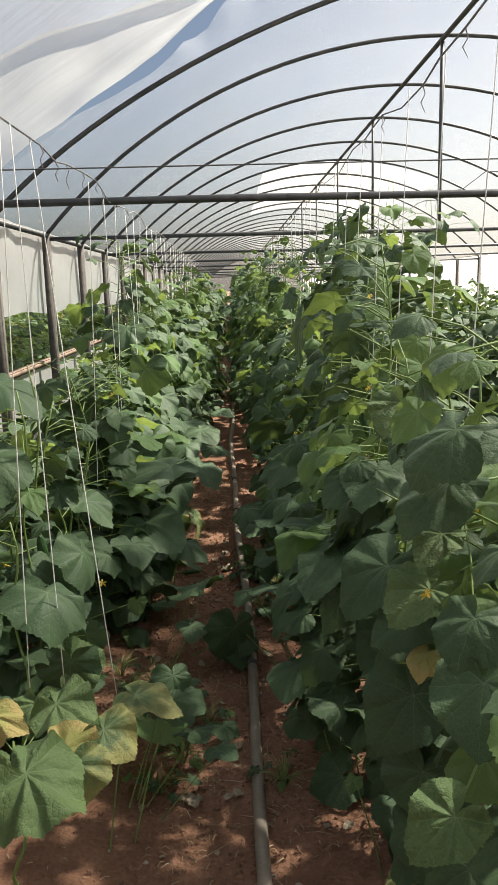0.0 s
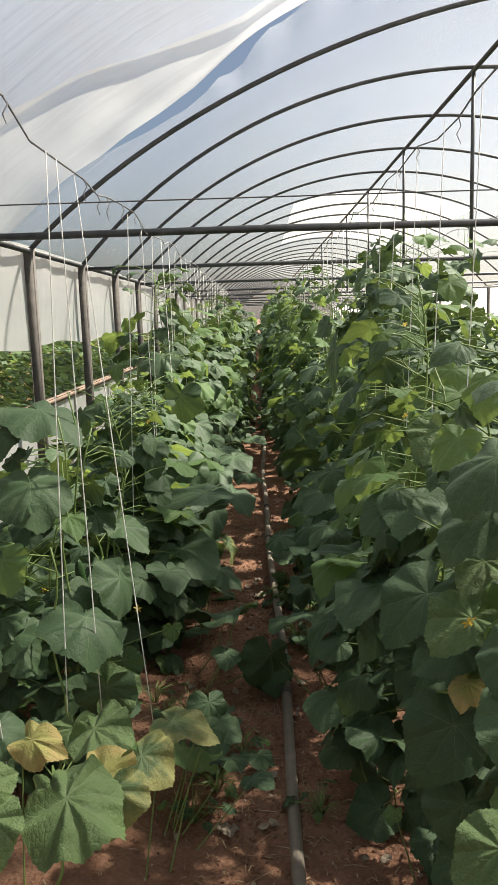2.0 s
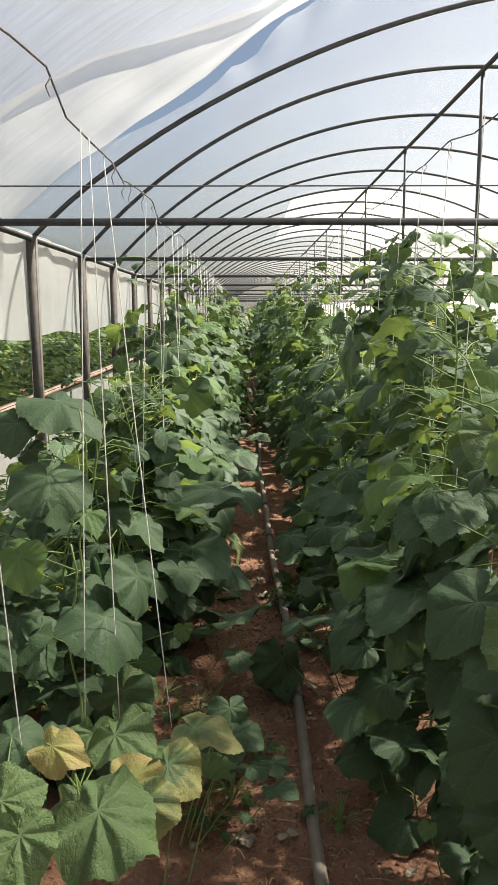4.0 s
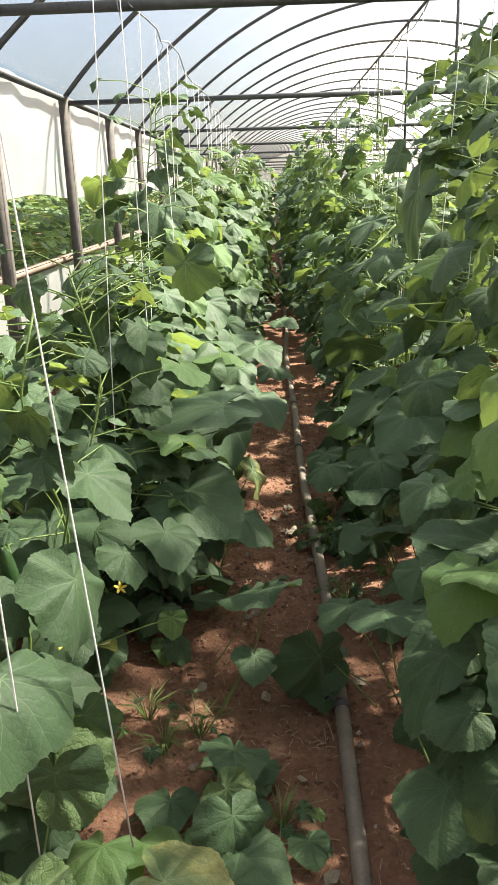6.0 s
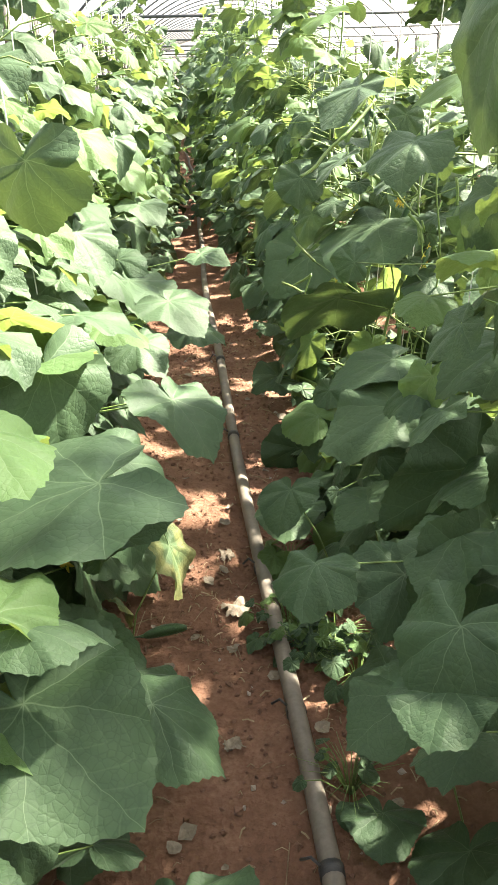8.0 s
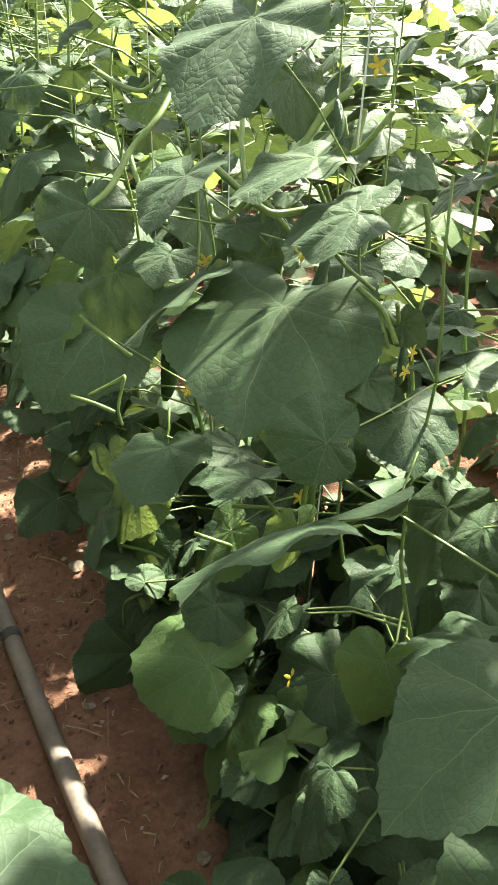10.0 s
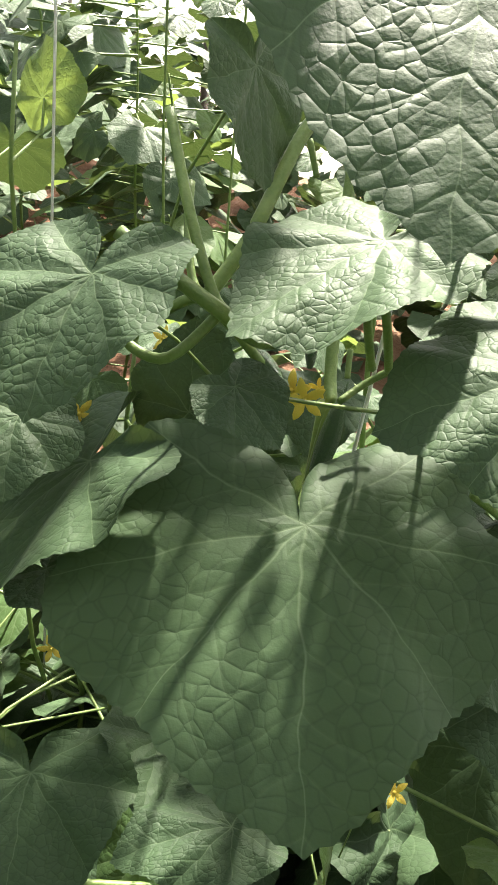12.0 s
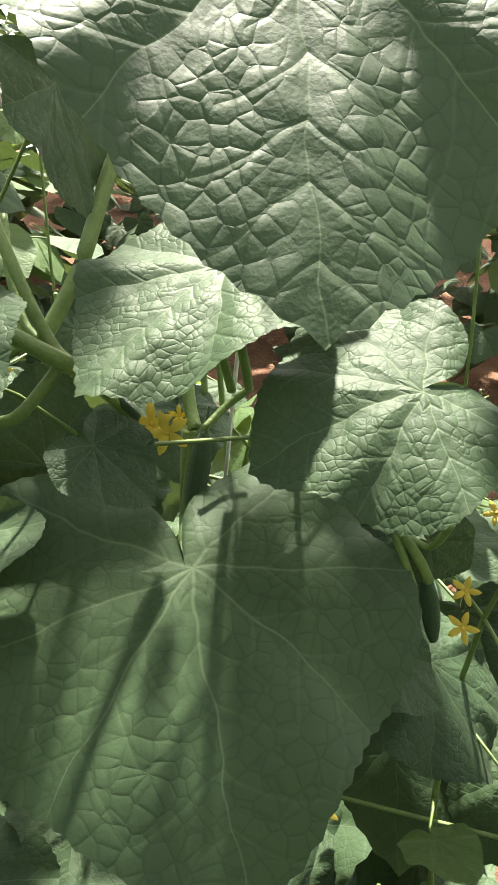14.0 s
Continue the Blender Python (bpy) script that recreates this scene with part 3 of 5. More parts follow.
# ---- hose ----
def hose():
    thing = root("irrigation_hose", (0.24, 0, 0.035), "dusty grey irrigation hose lying along the furrow", "hose")
    bm = bmesh.new()
    tube(bm, [(0.035 * math.sin(y * 0.55 + 0.6) + 0.008 * math.sin(y * 2.3), y, 0.0 + 0.008 * math.sin(y * 1.9)) for y in [-2 + 0.2 * k for k in range(300)]], 0.02, 12)
    part("pipe", bm, M_HOSE, thing)
    for y in (2.95, 3.37, 3.75, 4.3, 5.2, 6.1):
        bm = bmesh.new()
        x = 0.035 * math.sin(y * 0.55 + 0.6) + 0.008 * math.sin(y * 2.3)
        tube(bm, [(x, y - 0.012, 0), (x, y + 0.012, 0)], 0.0225, 12)
        tube(bm, [(x - 0.02, y, 0.02), (x - 0.035, y + 0.01, 0.03), (x - 0.05, y + 0.03, 0.0)], 0.003, 5)
        part("tie", bm, M_TAPE, thing, "dark tie round the hose")


hose()


# ---- plants ----
def cucumber_plant(seed, base, height, count, side, spread, size, mix, label, group, lean=(0, 0), low=0.06, keep=None, fruit=1, flowers=1, thin=1.0):
    rng = random.Random(seed)
    plant = root("cucumber_plant", (base[0], base[1], 0.0), label, "cucumber plant", group)
    spine, leaves, stalks = vine(rng, base, height, lean, count, side, spread, size, mix, low, keep)
    vine_body(plant, spine, stalks, rng, thin)
    for kind_name, i, m in leaves:
        put_leaf(plant, LEAVES[kind_name][i], m, {"old": "yellowing leaf", "bright": "bright leaf with sunlight in its colour"}.get(kind_name, ""))
    for _ in range(fruit):
        k = rng.randrange(3, 10)
        at = spine[k] + Vector((side * rng.uniform(0.02, 0.1), rng.uniform(-0.08, 0.08), 0))
        put_piece("cucumber", CUCUMBERS[k % 2], plant, Matrix.Translation(at) @ pose(0, 0, 0, rng.uniform(-12, 12), rng.uniform(-12, 12), rng.uniform(0, 360)) @ Matrix.Scale(rng.uniform(0.1, 0.17), 4), "dark green cucumber")
    for _ in range(flowers):
        k = rng.randrange(3, 12)
        at = spine[k] + Vector((side * rng.uniform(0.05, 0.16), rng.uniform(-0.1, 0.1), 0.02))
        if clear_of_walk(at, 0.05):
            put_piece("flower", FLOWER, plant, Matrix.Translation(at) @ pose(0, 0, 0, rng.uniform(20, 100), 0, rng.uniform(0, 360)) @ Matrix.Scale(rng.uniform(0.012, 0.02), 4), "yellow flower")
    return plant


RIGHT_LABEL = "tall cucumber vine with broad dark leaves along the path"
LEFT_LABEL = "leafy cucumber vine with broad sunlit leaves climbing white twine"


def branch(bm, radius, *points):
    """A smooth bent stalk through a few points."""
    pts = [Vector(p) for p in points]
    fine = []
    for i in range(len(pts) - 1):
        p0, p1, p2, p3 = pts[max(i - 1, 0)], pts[i], pts[i + 1], pts[min(i + 2, len(pts) - 1)]
        for k in range(5):
            t = k / 5
            fine.append(0.5 * ((2 * p1) + (p2 - p0) * t + (2 * p0 - 5 * p1 + 4 * p2 - p3) * t * t + (3 * p1 - p0 - 3 * p2 + p3) * t ** 3))
    tube(bm, fine + [pts[-1]], radius, 8 if radius > 0.002 else 5)


def shown_plant(base, height, label, group, fine, leaves, fruit=0):
    """A vine whose leaves stand one by one: kind, form, joint, facing, tip, width and length of each."""
    rng = random.Random(int(base[1] * 100))
    plant = root("cucumber_plant", (base[0], base[1], 0.0), label, "cucumber plant", group)
    spine = [Vector((base[0] + 0.02 * math.sin(k * 1.1 + base[1]), base[1] + 0.02 * math.cos(k * 0.8), height * k / 12)) for k in range(13)]
    stalks = []
    for kind_name, form, at, nrm, tip, sx, sy in leaves:
        m = leaf_frame(at, nrm, tip, 1.0) @ Matrix.Diagonal((sx, sy * 0.91, (sx + sy) / 2, 1))
        put_leaf(plant, (FINE if fine else MIDDLE)[kind_name][form], m, {"old": "yellowing leaf", "bright": "bright leaf with sunlight in its colour", "yellow": "yellow dying leaf", "crinkled": "pale crinkled leaf"}.get(kind_name, ""))
        at = Vector(at)
        k = max(0, min(12, round((at.z - 0.06) / height * 12)))
        under = m.to_3x3() @ Vector((0, -0.12, -0.16))
        node = spine[k]
        if at.z < 0.5 and math.hypot(at.x - node.x, at.y - node.y) > 0.28:
            # a leaf of a runner that trails over the soil
            back = (node - at) * 0.3
            node = Vector((at.x + back.x, at.y + back.y, 0.01))
        stalks.append((node, node.lerp(at, 0.6) + under * 0.8, at + Vector(nrm) * -0.002))
    vine_body(plant, spine, stalks, rng, 0.7 if fine else 1.0)
    return plant


def closing(y):
    """How far the rows lean over the path farther along."""
    return min(0.24, max(0.0, (y - 6.0) * 0.06))


def rows():
    rng = random.Random(5)
    y, k = 0.95, 0
    while y < 11.5:
        h = 1.74 + 0.12 * math.sin(y * 2.3) + rng.uniform(-0.1, 0.14)
        n = 78 if y < 2.6 else (60 if y < 6.5 else 46)
        if 4.9 < y < 5.9:
            h, n = 1.25, 40
        if y < 4.2:
            h -= 0.12
        if y < 2.4:
            h = 1.36 + rng.uniform(-0.06, 0.1)
        if not 4.2 < y < 5.0:
            cucumber_plant(100 + k, (0.78 - closing(y) + rng.uniform(-0.05, 0.05), y), h, n, -1, 0.3, 0.19, (0.42, 0.05), RIGHT_LABEL, "right row vines",
                           keep=lambda p, s: p.x - 0.3 * s > (0.36 if p.y > 2.0 else 0.56) - 1.3 * closing(p.y) and not (4.1 < p.y < 5.15 and p.x < 1.1))
        y += 0.33 + rng.uniform(-0.04, 0.04)
        k += 1
    y, k = 2.5, 0
    while y < 11.5:
        h = 1.08 + min(0.55, 0.1 * max(0.0, y - 2.6)) + rng.uniform(-0.08, 0.16)
        if 4.9 < y < 5.6:
            h = 1.85
        cucumber_plant(300 + k, (-0.45 + closing(y) + rng.uniform(-0.05, 0.05), y), h, 66 if y < 6.5 else 44, 1, 0.29, 0.195, (0.3, 0.1), LEFT_LABEL, "left row vines",
                       keep=lambda p, s: p.x + (0.45 * s + 0.3 if p.y < 3.2 else 0.3 * s) < (0.0 if p.y < 3.2 else -0.06 + 1.3 * closing(p.y)))
        y += 0.35 + rng.uniform(-0.04, 0.04)
        k += 1


rows()

# low undergrowth of the thin stretch of the right row
for k, (x, y, h) in enumerate(((0.9, 4.3, 0.8), (0.74, 4.5, 0.42), (1.0, 4.55, 0.85), (0.98, 4.8, 0.85), (0.82, 4.85, 0.6), (0.7, 5.0, 0.6), (1.02, 5.05, 0.9), (0.6, 4.75, 0.35), (0.62, 5.2, 0.5), (0.6, 4.3, 0.3))):
    cucumber_plant(500 + k, (x, y), h, 34, -1, 0.24, 0.2, (0.12, 0.1), "low leafy cucumber vine at the foot of the row", "right row vines", low=0.12,
                   keep=lambda p, s: p.x - 0.3 * s > 0.38 and p.z < 0.9 and not (p.x < 0.8 and p.z > 0.5), fruit=1, flowers=1)

# low undergrowth in front of the left row
for k, (x, y, h) in enumerate(((-0.62, 2.45, 0.8), (-0.75, 2.3, 0.8), (-0.36, 3.45, 0.5), (-0.34, 3.8, 0.5))):
    cucumber_plant(540 + k, (x, y), h, 30, 1, 0.24, 0.2, (0.12, 0.25), "low leafy cucumber vine at the foot of the row", "left row vines", low=0.1,
                   keep=lambda p, s: p.x + 0.35 * s < -0.1, fruit=0, flowers=1)


def open_to_sun(p, s):
    """Keeps the gap in the foliage through which the sun reaches the thin stretch."""
    q = p - sun_dir * ((p.z - 1.37) / sun_dir.z)
    return all(math.hypot(q.x - x, q.y - y) > reach + 0.36 * s for x, y, reach in ((0.83, 4.8, 0.06), (0.85, 4.73, 0.06), (0.9, 4.67, 0.05), (0.92, 4.8, 0.04), (0.6, 4.62, 0.12), (1.02, 4.82, 0.02)))


# tall vines added behind the thin stretch to shade it, leafy only on top
for k, (x, y) in enumerate(((1.2, 4.6), (1.2, 5.2), (1.12, 5.28), (1.4, 4.7), (1.02, 4.45), (1.08, 4.25))):
    cucumber_plant(570 + k, (x, y), 2.1, 34, -1, 0.3, 0.2, (0.2, 0.0), "tall cucumber vine leafy at the top, added to shade the leaves below", "right row vines", low=0.66, thin=0.5,
                   keep=lambda p, s: 1.42 < p.z < 1.95 and open_to_sun(p, s), fruit=0, flowers=0)

HERO_LABEL = "cucumber vine with large quilted leaves and yellow flowers"
shown_plant((0.73, 4.48), 1.10, HERO_LABEL, "right row vines", True, [
    ("green", 1, (0.453, 4.343, 0.787), (-0.016, 0.567, 0.824), (-0.525, 0.697, -0.489), 0.290, 0.353),
    ("green", 3, (0.491, 4.365, 0.867), (-0.445, -0.834, 0.326), (-0.870, 0.490, 0.064), 0.107, 0.125),
    ("bright", 4, (0.672, 4.487, 0.656), (0.283, 0.183, 0.941), (-0.640, -0.695, 0.328), 0.069, 0.073),
    ("green", 3, (0.732, 4.523, 0.777), (-0.174, -0.406, 0.897), (-0.401, -0.803, -0.441), 0.152, 0.173),
    ("green", 0, (0.725, 4.541, 0.898), (-0.906, -0.400, 0.139), (0.248, -0.767, -0.591), 0.063, 0.066),
    ("green", 4, (0.677, 4.548, 0.825), (-0.122, -0.554, 0.823), (0.004, -0.830, -0.558), 0.078, 0.082),
    ("green", 1, (0.651, 4.555, 1.049), (-0.379, -0.092, 0.921), (-0.654, 0.731, -0.196), 0.172, 0.175),
])
shown_plant((0.74, 4.66), 1.05, HERO_LABEL, "right row vines", True, [
    ("bright", 1, (0.598, 4.595, 0.577), (0.320, -0.941, 0.113), (-0.246, -0.198, -0.949), 0.130, 0.134),
    ("green", 4, (0.536, 4.603, 1.256), (-0.515, -0.296, 0.804), (-0.709, -0.380, -0.594), 0.191, 0.231),
    ("green", 0, (0.903, 4.635, 1.047), (-0.452, 0.308, 0.837), (-0.794, 0.288, -0.535), 0.114, 0.111),
    ("green", 1, (0.560, 4.670, 0.640), (0.028, -0.038, 0.999), (-0.797, 0.602, 0.046), 0.114, 0.164),
    ("green", 1, (0.621, 4.684, 0.897), (-0.349, -0.202, 0.915), (-0.709, -0.582, -0.399), 0.341, 0.347),
    ("green", 4, (0.675, 4.687, 1.093), (-0.313, -0.029, 0.949), (-0.920, 0.259, -0.295), 0.151, 0.193),
    ("green", 0, (0.572, 4.718, 1.010), (-0.218, -0.407, 0.887), (-0.071, -0.900, -0.431), 0.069, 0.073),
])
shown_plant((0.70, 4.81), 0.93, HERO_LABEL, "right row vines", True, [
    ("green", 4, (0.631, 4.770, 0.330), (0.160, -0.913, 0.375), (-0.440, -0.406, -0.801), 0.182, 0.189),
    ("green", 4, (0.591, 4.775, 0.631), (0.294, -0.314, 0.903), (-0.834, -0.546, 0.082), 0.116, 0.128),
    ("green", 2, (0.539, 4.811, 1.063), (-0.521, -0.043, 0.852), (-0.823, -0.238, -0.515), 0.153, 0.168),
    ("green", 3, (0.556, 4.813, 0.190), (-0.679, 0.263, 0.685), (-0.637, -0.675, -0.373), 0.137, 0.148),
    ("green", 2, (0.656, 4.818, 0.925), (-0.939, -0.309, 0.150), (0.097, 0.178, 0.979), 0.116, 0.128),
    ("green", 4, (0.488, 4.831, 0.634), (-0.412, -0.064, 0.909), (-0.735, -0.566, -0.373), 0.189, 0.183),
    ("green", 0, (0.518, 4.836, 0.832), (-0.148, -0.083, 0.986), (-0.057, -0.994, -0.092), 0.075, 0.073),
])
shown_plant((0.70, 4.93), 0.95, HERO_LABEL, "right row vines", True, [
    ("green", 4, (0.728, 4.839, 1.177), (-0.019, -0.941, 0.339), (-0.048, -0.337, -0.940), 0.108, 0.133),
    ("green", 4, (0.567, 4.843, 0.905), (-0.506, 0.321, 0.800), (-0.699, 0.390, -0.599), 0.174, 0.262),
    ("green", 1, (0.539, 4.888, 0.935), (-0.276, -0.218, 0.936), (-0.721, -0.597, -0.352), 0.110, 0.112),
    ("green", 1, (0.431, 4.957, 0.573), (-0.791, -0.596, 0.140), (0.222, -0.492, -0.842), 0.112, 0.113),
    ("green", 3, (0.444, 4.968, 1.001), (0.036, -0.901, 0.433), (-0.057, -0.434, -0.899), 0.165, 0.165),
    ("green", 4, (0.439, 4.982, 0.074), (-0.114, -0.972, 0.206), (-0.389, -0.148, -0.910), 0.256, 0.261),
    ("green", 3, (0.486, 5.003, 0.885), (-0.756, -0.478, 0.448), (-0.308, -0.344, -0.887), 0.193, 0.200),
])
shown_plant((0.70, 5.08), 1.17, HERO_LABEL, "right row vines", True, [
    ("green", 1, (0.427, 5.051, 0.381), (-0.687, 0.362, 0.630), (-0.640, -0.711, -0.291), 0.161, 0.190),
    ("bright", 3, (0.763, 5.116, 1.118), (-0.985, -0.111, 0.135), (0.098, 0.291, 0.952), 0.088, 0.104),
])
YELLOWING_LABEL = "low cucumber vine with crinkled yellowing leaves on the soil"
shown_plant((-0.34, 1.72), 0.5, YELLOWING_LABEL, "left row vines", False, [
    ("crinkled", 3, (-0.223, 1.441, 0.585), (0.050, -0.352, 0.935), (0.928, -0.329, -0.174), 0.240, 0.240),
    ("crinkled", 1, (-0.289, 1.521, 0.544), (-0.507, -0.406, 0.761), (-0.255, -0.772, -0.582), 0.160, 0.150),
    ("old", 2, (-0.160, 1.579, 0.511), (0.300, -0.699, 0.649), (0.124, -0.646, -0.753), 0.200, 0.170),
    ("yellow", 2, (-0.210, 1.701, 0.469), (0.194, -0.533, 0.824), (0.942, -0.134, -0.308), 0.190, 0.200),
    ("old", 4, (-0.121, 1.759, 0.486), (0.246, -0.491, 0.836), (0.789, -0.400, -0.467), 0.170, 0.160),
    ("yellow", 1, (-0.399, 1.780, 0.523), (-0.153, -0.560, 0.814), (0.909, -0.403, -0.107), 0.120, 0.170),
    ("crinkled", 4, (-0.270, 1.907, 0.478), (0.000, -0.362, 0.932), (0.838, -0.509, -0.198), 0.200, 0.190),
    ("crinkled", 2, (-0.337, 1.951, 0.458), (-0.199, -0.398, 0.896), (-0.067, -0.906, -0.418), 0.170, 0.160),
    ("old", 0, (-0.073, 2.007, 0.440), (0.102, -0.122, 0.987), (0.958, -0.255, -0.130), 0.160, 0.220),
    ("green", 2, (0.020, 2.049, 0.388), (0.303, -0.505, 0.808), (0.595, -0.562, -0.574), 0.120, 0.120),
])
shown_plant((-0.42, 1.5), 0.55, YELLOWING_LABEL, "left row vines", False, [
    ("crinkled", 2, (-0.332, 1.296, 0.640), (0.100, -0.597, 0.796), (0.300, -0.750, -0.590), 0.150, 0.160),
    ("crinkled", 0, (-0.389, 1.379, 0.650), (0.204, -0.612, 0.764), (0.857, 0.489, 0.162), 0.140, 0.140),
    ("green", 3, (-0.503, 1.810, 0.533), (0.101, -0.404, 0.909), (0.954, -0.220, -0.204), 0.160, 0.160),
    ("crinkled", 2, (-0.308, 2.268, 0.398), (0.149, -0.747, 0.648), (0.808, 0.470, 0.356), 0.200, 0.200),
    ("green", 1, (-0.460, 1.899, 0.470), (-0.105, -0.314, 0.943), (0.774, -0.622, -0.121), 0.160, 0.150),
    ("crinkled", 3, (-0.009, 2.380, 0.271), (0.101, -0.404, 0.909), (0.843, -0.450, -0.294), 0.130, 0.130),
])
shown_plant((-0.42, 2.14), 0.92, LEFT_LABEL, "left row vines", False, [
    ("green", 4, (0.149, 2.011, 0.258), (-0.043, 0.056, 0.998), (0.800, -0.596, 0.068), 0.109, 0.110),
    ("green", 2, (0.079, 2.111, 0.260), (-0.127, 0.281, 0.951), (0.420, -0.854, 0.309), 0.133, 0.131),
    ("green", 4, (0.032, 2.126, 0.360), (0.048, -0.079, 0.996), (0.810, -0.580, -0.085), 0.153, 0.155),
    ("green", 3, (-0.331, 2.137, 0.701), (0.399, -0.196, 0.896), (0.368, -0.860, -0.353), 0.267, 0.268),
    ("green", 1, (0.019, 2.159, 0.416), (0.413, -0.670, 0.617), (0.177, -0.605, -0.776), 0.137, 0.137),
    ("bright", 4, (-0.572, 2.171, 0.869), (-0.135, -0.886, 0.443), (0.274, -0.463, -0.843), 0.165, 0.172),
    ("green", 2, (-0.614, 2.241, 0.660), (0.038, -0.304, 0.952), (0.006, -0.952, -0.305), 0.194, 0.198),
])
shown_plant((-0.42, 2.33), 1.27, LEFT_LABEL, "left row vines", False, [
    ("green", 2, (-0.304, 2.253, 0.423), (0.172, -0.975, 0.140), (-0.008, -0.144, -0.990), 0.214, 0.179),
    ("green", 3, (-0.509, 2.286, 1.072), (0.121, -0.528, 0.841), (0.296, -0.789, -0.538), 0.260, 0.263),
    ("bright", 3, (-0.250, 2.307, 0.200), (-0.116, 0.177, 0.977), (-0.076, -0.983, 0.169), 0.183, 0.184),
    ("bright", 4, (-0.091, 2.346, 0.160), (0.190, 0.313, 0.930), (0.435, -0.876, 0.207), 0.269, 0.276),
    ("green", 1, (-0.271, 2.361, 0.462), (-0.151, -0.977, 0.148), (0.345, -0.192, -0.919), 0.148, 0.146),
    ("green", 0, (-0.466, 2.362, 0.382), (-0.039, -0.326, 0.945), (-0.069, -0.942, -0.328), 0.215, 0.221),
    ("green", 2, (-0.620, 2.381, 1.220), (-0.119, -0.740, 0.662), (-0.152, -0.645, -0.748), 0.173, 0.182),
])
shown_plant((-0.42, 2.49), 1.33, LEFT_LABEL, "left row vines", False, [
    ("green", 3, (-0.275, 2.405, 0.728), (0.806, -0.162, 0.569), (0.371, -0.611, -0.699), 0.213, 0.242),
    ("green", 3, (-0.361, 2.408, 0.300), (-0.351, 0.015, 0.936), (0.011, -1.000, 0.020), 0.269, 0.261),
    ("green", 4, (0.156, 2.459, 0.060), (0.069, -0.345, 0.936), (0.280, -0.894, -0.351), 0.098, 0.097),
    ("green", 1, (-0.517, 2.461, 1.278), (0.209, -0.170, 0.963), (0.883, -0.390, -0.261), 0.284, 0.308),
    ("green", 0, (-0.006, 2.534, 0.080), (-0.017, 0.111, 0.994), (0.228, -0.967, 0.112), 0.167, 0.168),
    ("green", 2, (-0.155, 2.552, 0.080), (-0.095, 0.089, 0.992), (-0.015, -0.996, 0.088), 0.163, 0.164),
    ("green", 4, (-0.009, 2.632, 0.159), (0.240, 0.200, 0.950), (0.125, -0.977, 0.173), 0.176, 0.175),
])
shown_plant((-0.42, 2.87), 0.86, LEFT_LABEL, "left row vines", False, [
    ("green", 4, (0.001, 2.680, 0.080), (0.191, 0.253, 0.948), (0.213, -0.954, 0.211), 0.203, 0.201),
    ("green", 4, (-0.322, 2.752, 0.808), (0.510, -0.143, 0.848), (0.757, -0.393, -0.522), 0.209, 0.223),
    ("green", 3, (-0.281, 2.873, 0.552), (0.476, -0.070, 0.877), (0.584, -0.721, -0.374), 0.155, 0.164),
    ("green", 0, (0.037, 2.879, 0.248), (0.277, -0.312, 0.909), (0.035, -0.942, -0.334), 0.126, 0.127),
    ("bright", 4, (-0.178, 2.908, 0.346), (-0.233, -0.679, 0.696), (0.022, -0.719, -0.694), 0.086, 0.091),
    ("green", 2, (-0.192, 2.983, 0.555), (0.402, -0.139, 0.905), (0.486, -0.805, -0.339), 0.206, 0.205),
    ("green", 4, (0.076, 2.984, 0.386), (-0.271, 0.330, 0.904), (-0.473, -0.864, 0.173), 0.211, 0.207),
])
shown_plant((-0.42, 3.19), 0.62, LEFT_LABEL, "left row vines", False, [
    ("green", 4, (-0.502, 3.007, 0.574), (0.100, -0.464, 0.880), (0.256, -0.843, -0.474), 0.254, 0.258),
    ("green", 1, (0.206, 3.045, 0.120), (0.326, -0.349, 0.879), (0.286, -0.849, -0.444), 0.232, 0.234),
    ("green", 4, (0.021, 3.174, 0.278), (-0.344, 0.312, 0.886), (-0.149, -0.949, 0.277), 0.231, 0.225),
    ("bright", 2, (-0.250, 3.203, 0.069), (0.562, -0.360, 0.745), (0.252, -0.783, -0.569), 0.104, 0.105),
    ("green", 4, (-0.164, 3.267, 0.556), (0.053, -0.410, 0.910), (0.715, -0.621, -0.321), 0.300, 0.330),
    ("green", 3, (-0.280, 3.325, 0.378), (0.551, 0.092, 0.829), (0.500, -0.832, -0.240), 0.266, 0.284),
    ("green", 3, (-0.414, 3.328, 0.259), (0.547, 0.242, 0.801), (0.586, -0.794, -0.160), 0.262, 0.272),
])
shown_plant((-0.42, 3.65), 0.88, LEFT_LABEL, "left row vines", False, [
    ("green", 3, (-0.011, 3.396, 0.418), (0.213, -0.092, 0.973), (0.836, -0.498, -0.230), 0.199, 0.255),
    ("green", 0, (-0.067, 3.488, 0.760), (-0.070, -0.099, 0.993), (-0.938, -0.332, -0.099), 0.327, 0.432),
    ("green", 2, (-0.052, 3.508, 0.679), (-0.636, -0.085, 0.767), (0.709, -0.456, 0.538), 0.190, 0.196),
    ("green", 4, (-0.059, 3.689, 0.230), (0.361, 0.373, 0.855), (0.658, -0.751, 0.050), 0.211, 0.223),
    ("green", 0, (-0.175, 3.791, 0.834), (0.568, -0.742, 0.356), (0.193, -0.300, -0.934), 0.254, 0.271),
    ("green", 1, (-0.091, 3.827, 0.628), (0.566, -0.310, 0.764), (0.431, -0.679, -0.595), 0.308, 0.334),
    ("old", 2, (0.010, 3.872, 0.400), (0.860, -0.187, 0.475), (0.436, -0.212, -0.874), 0.173, 0.206),
])
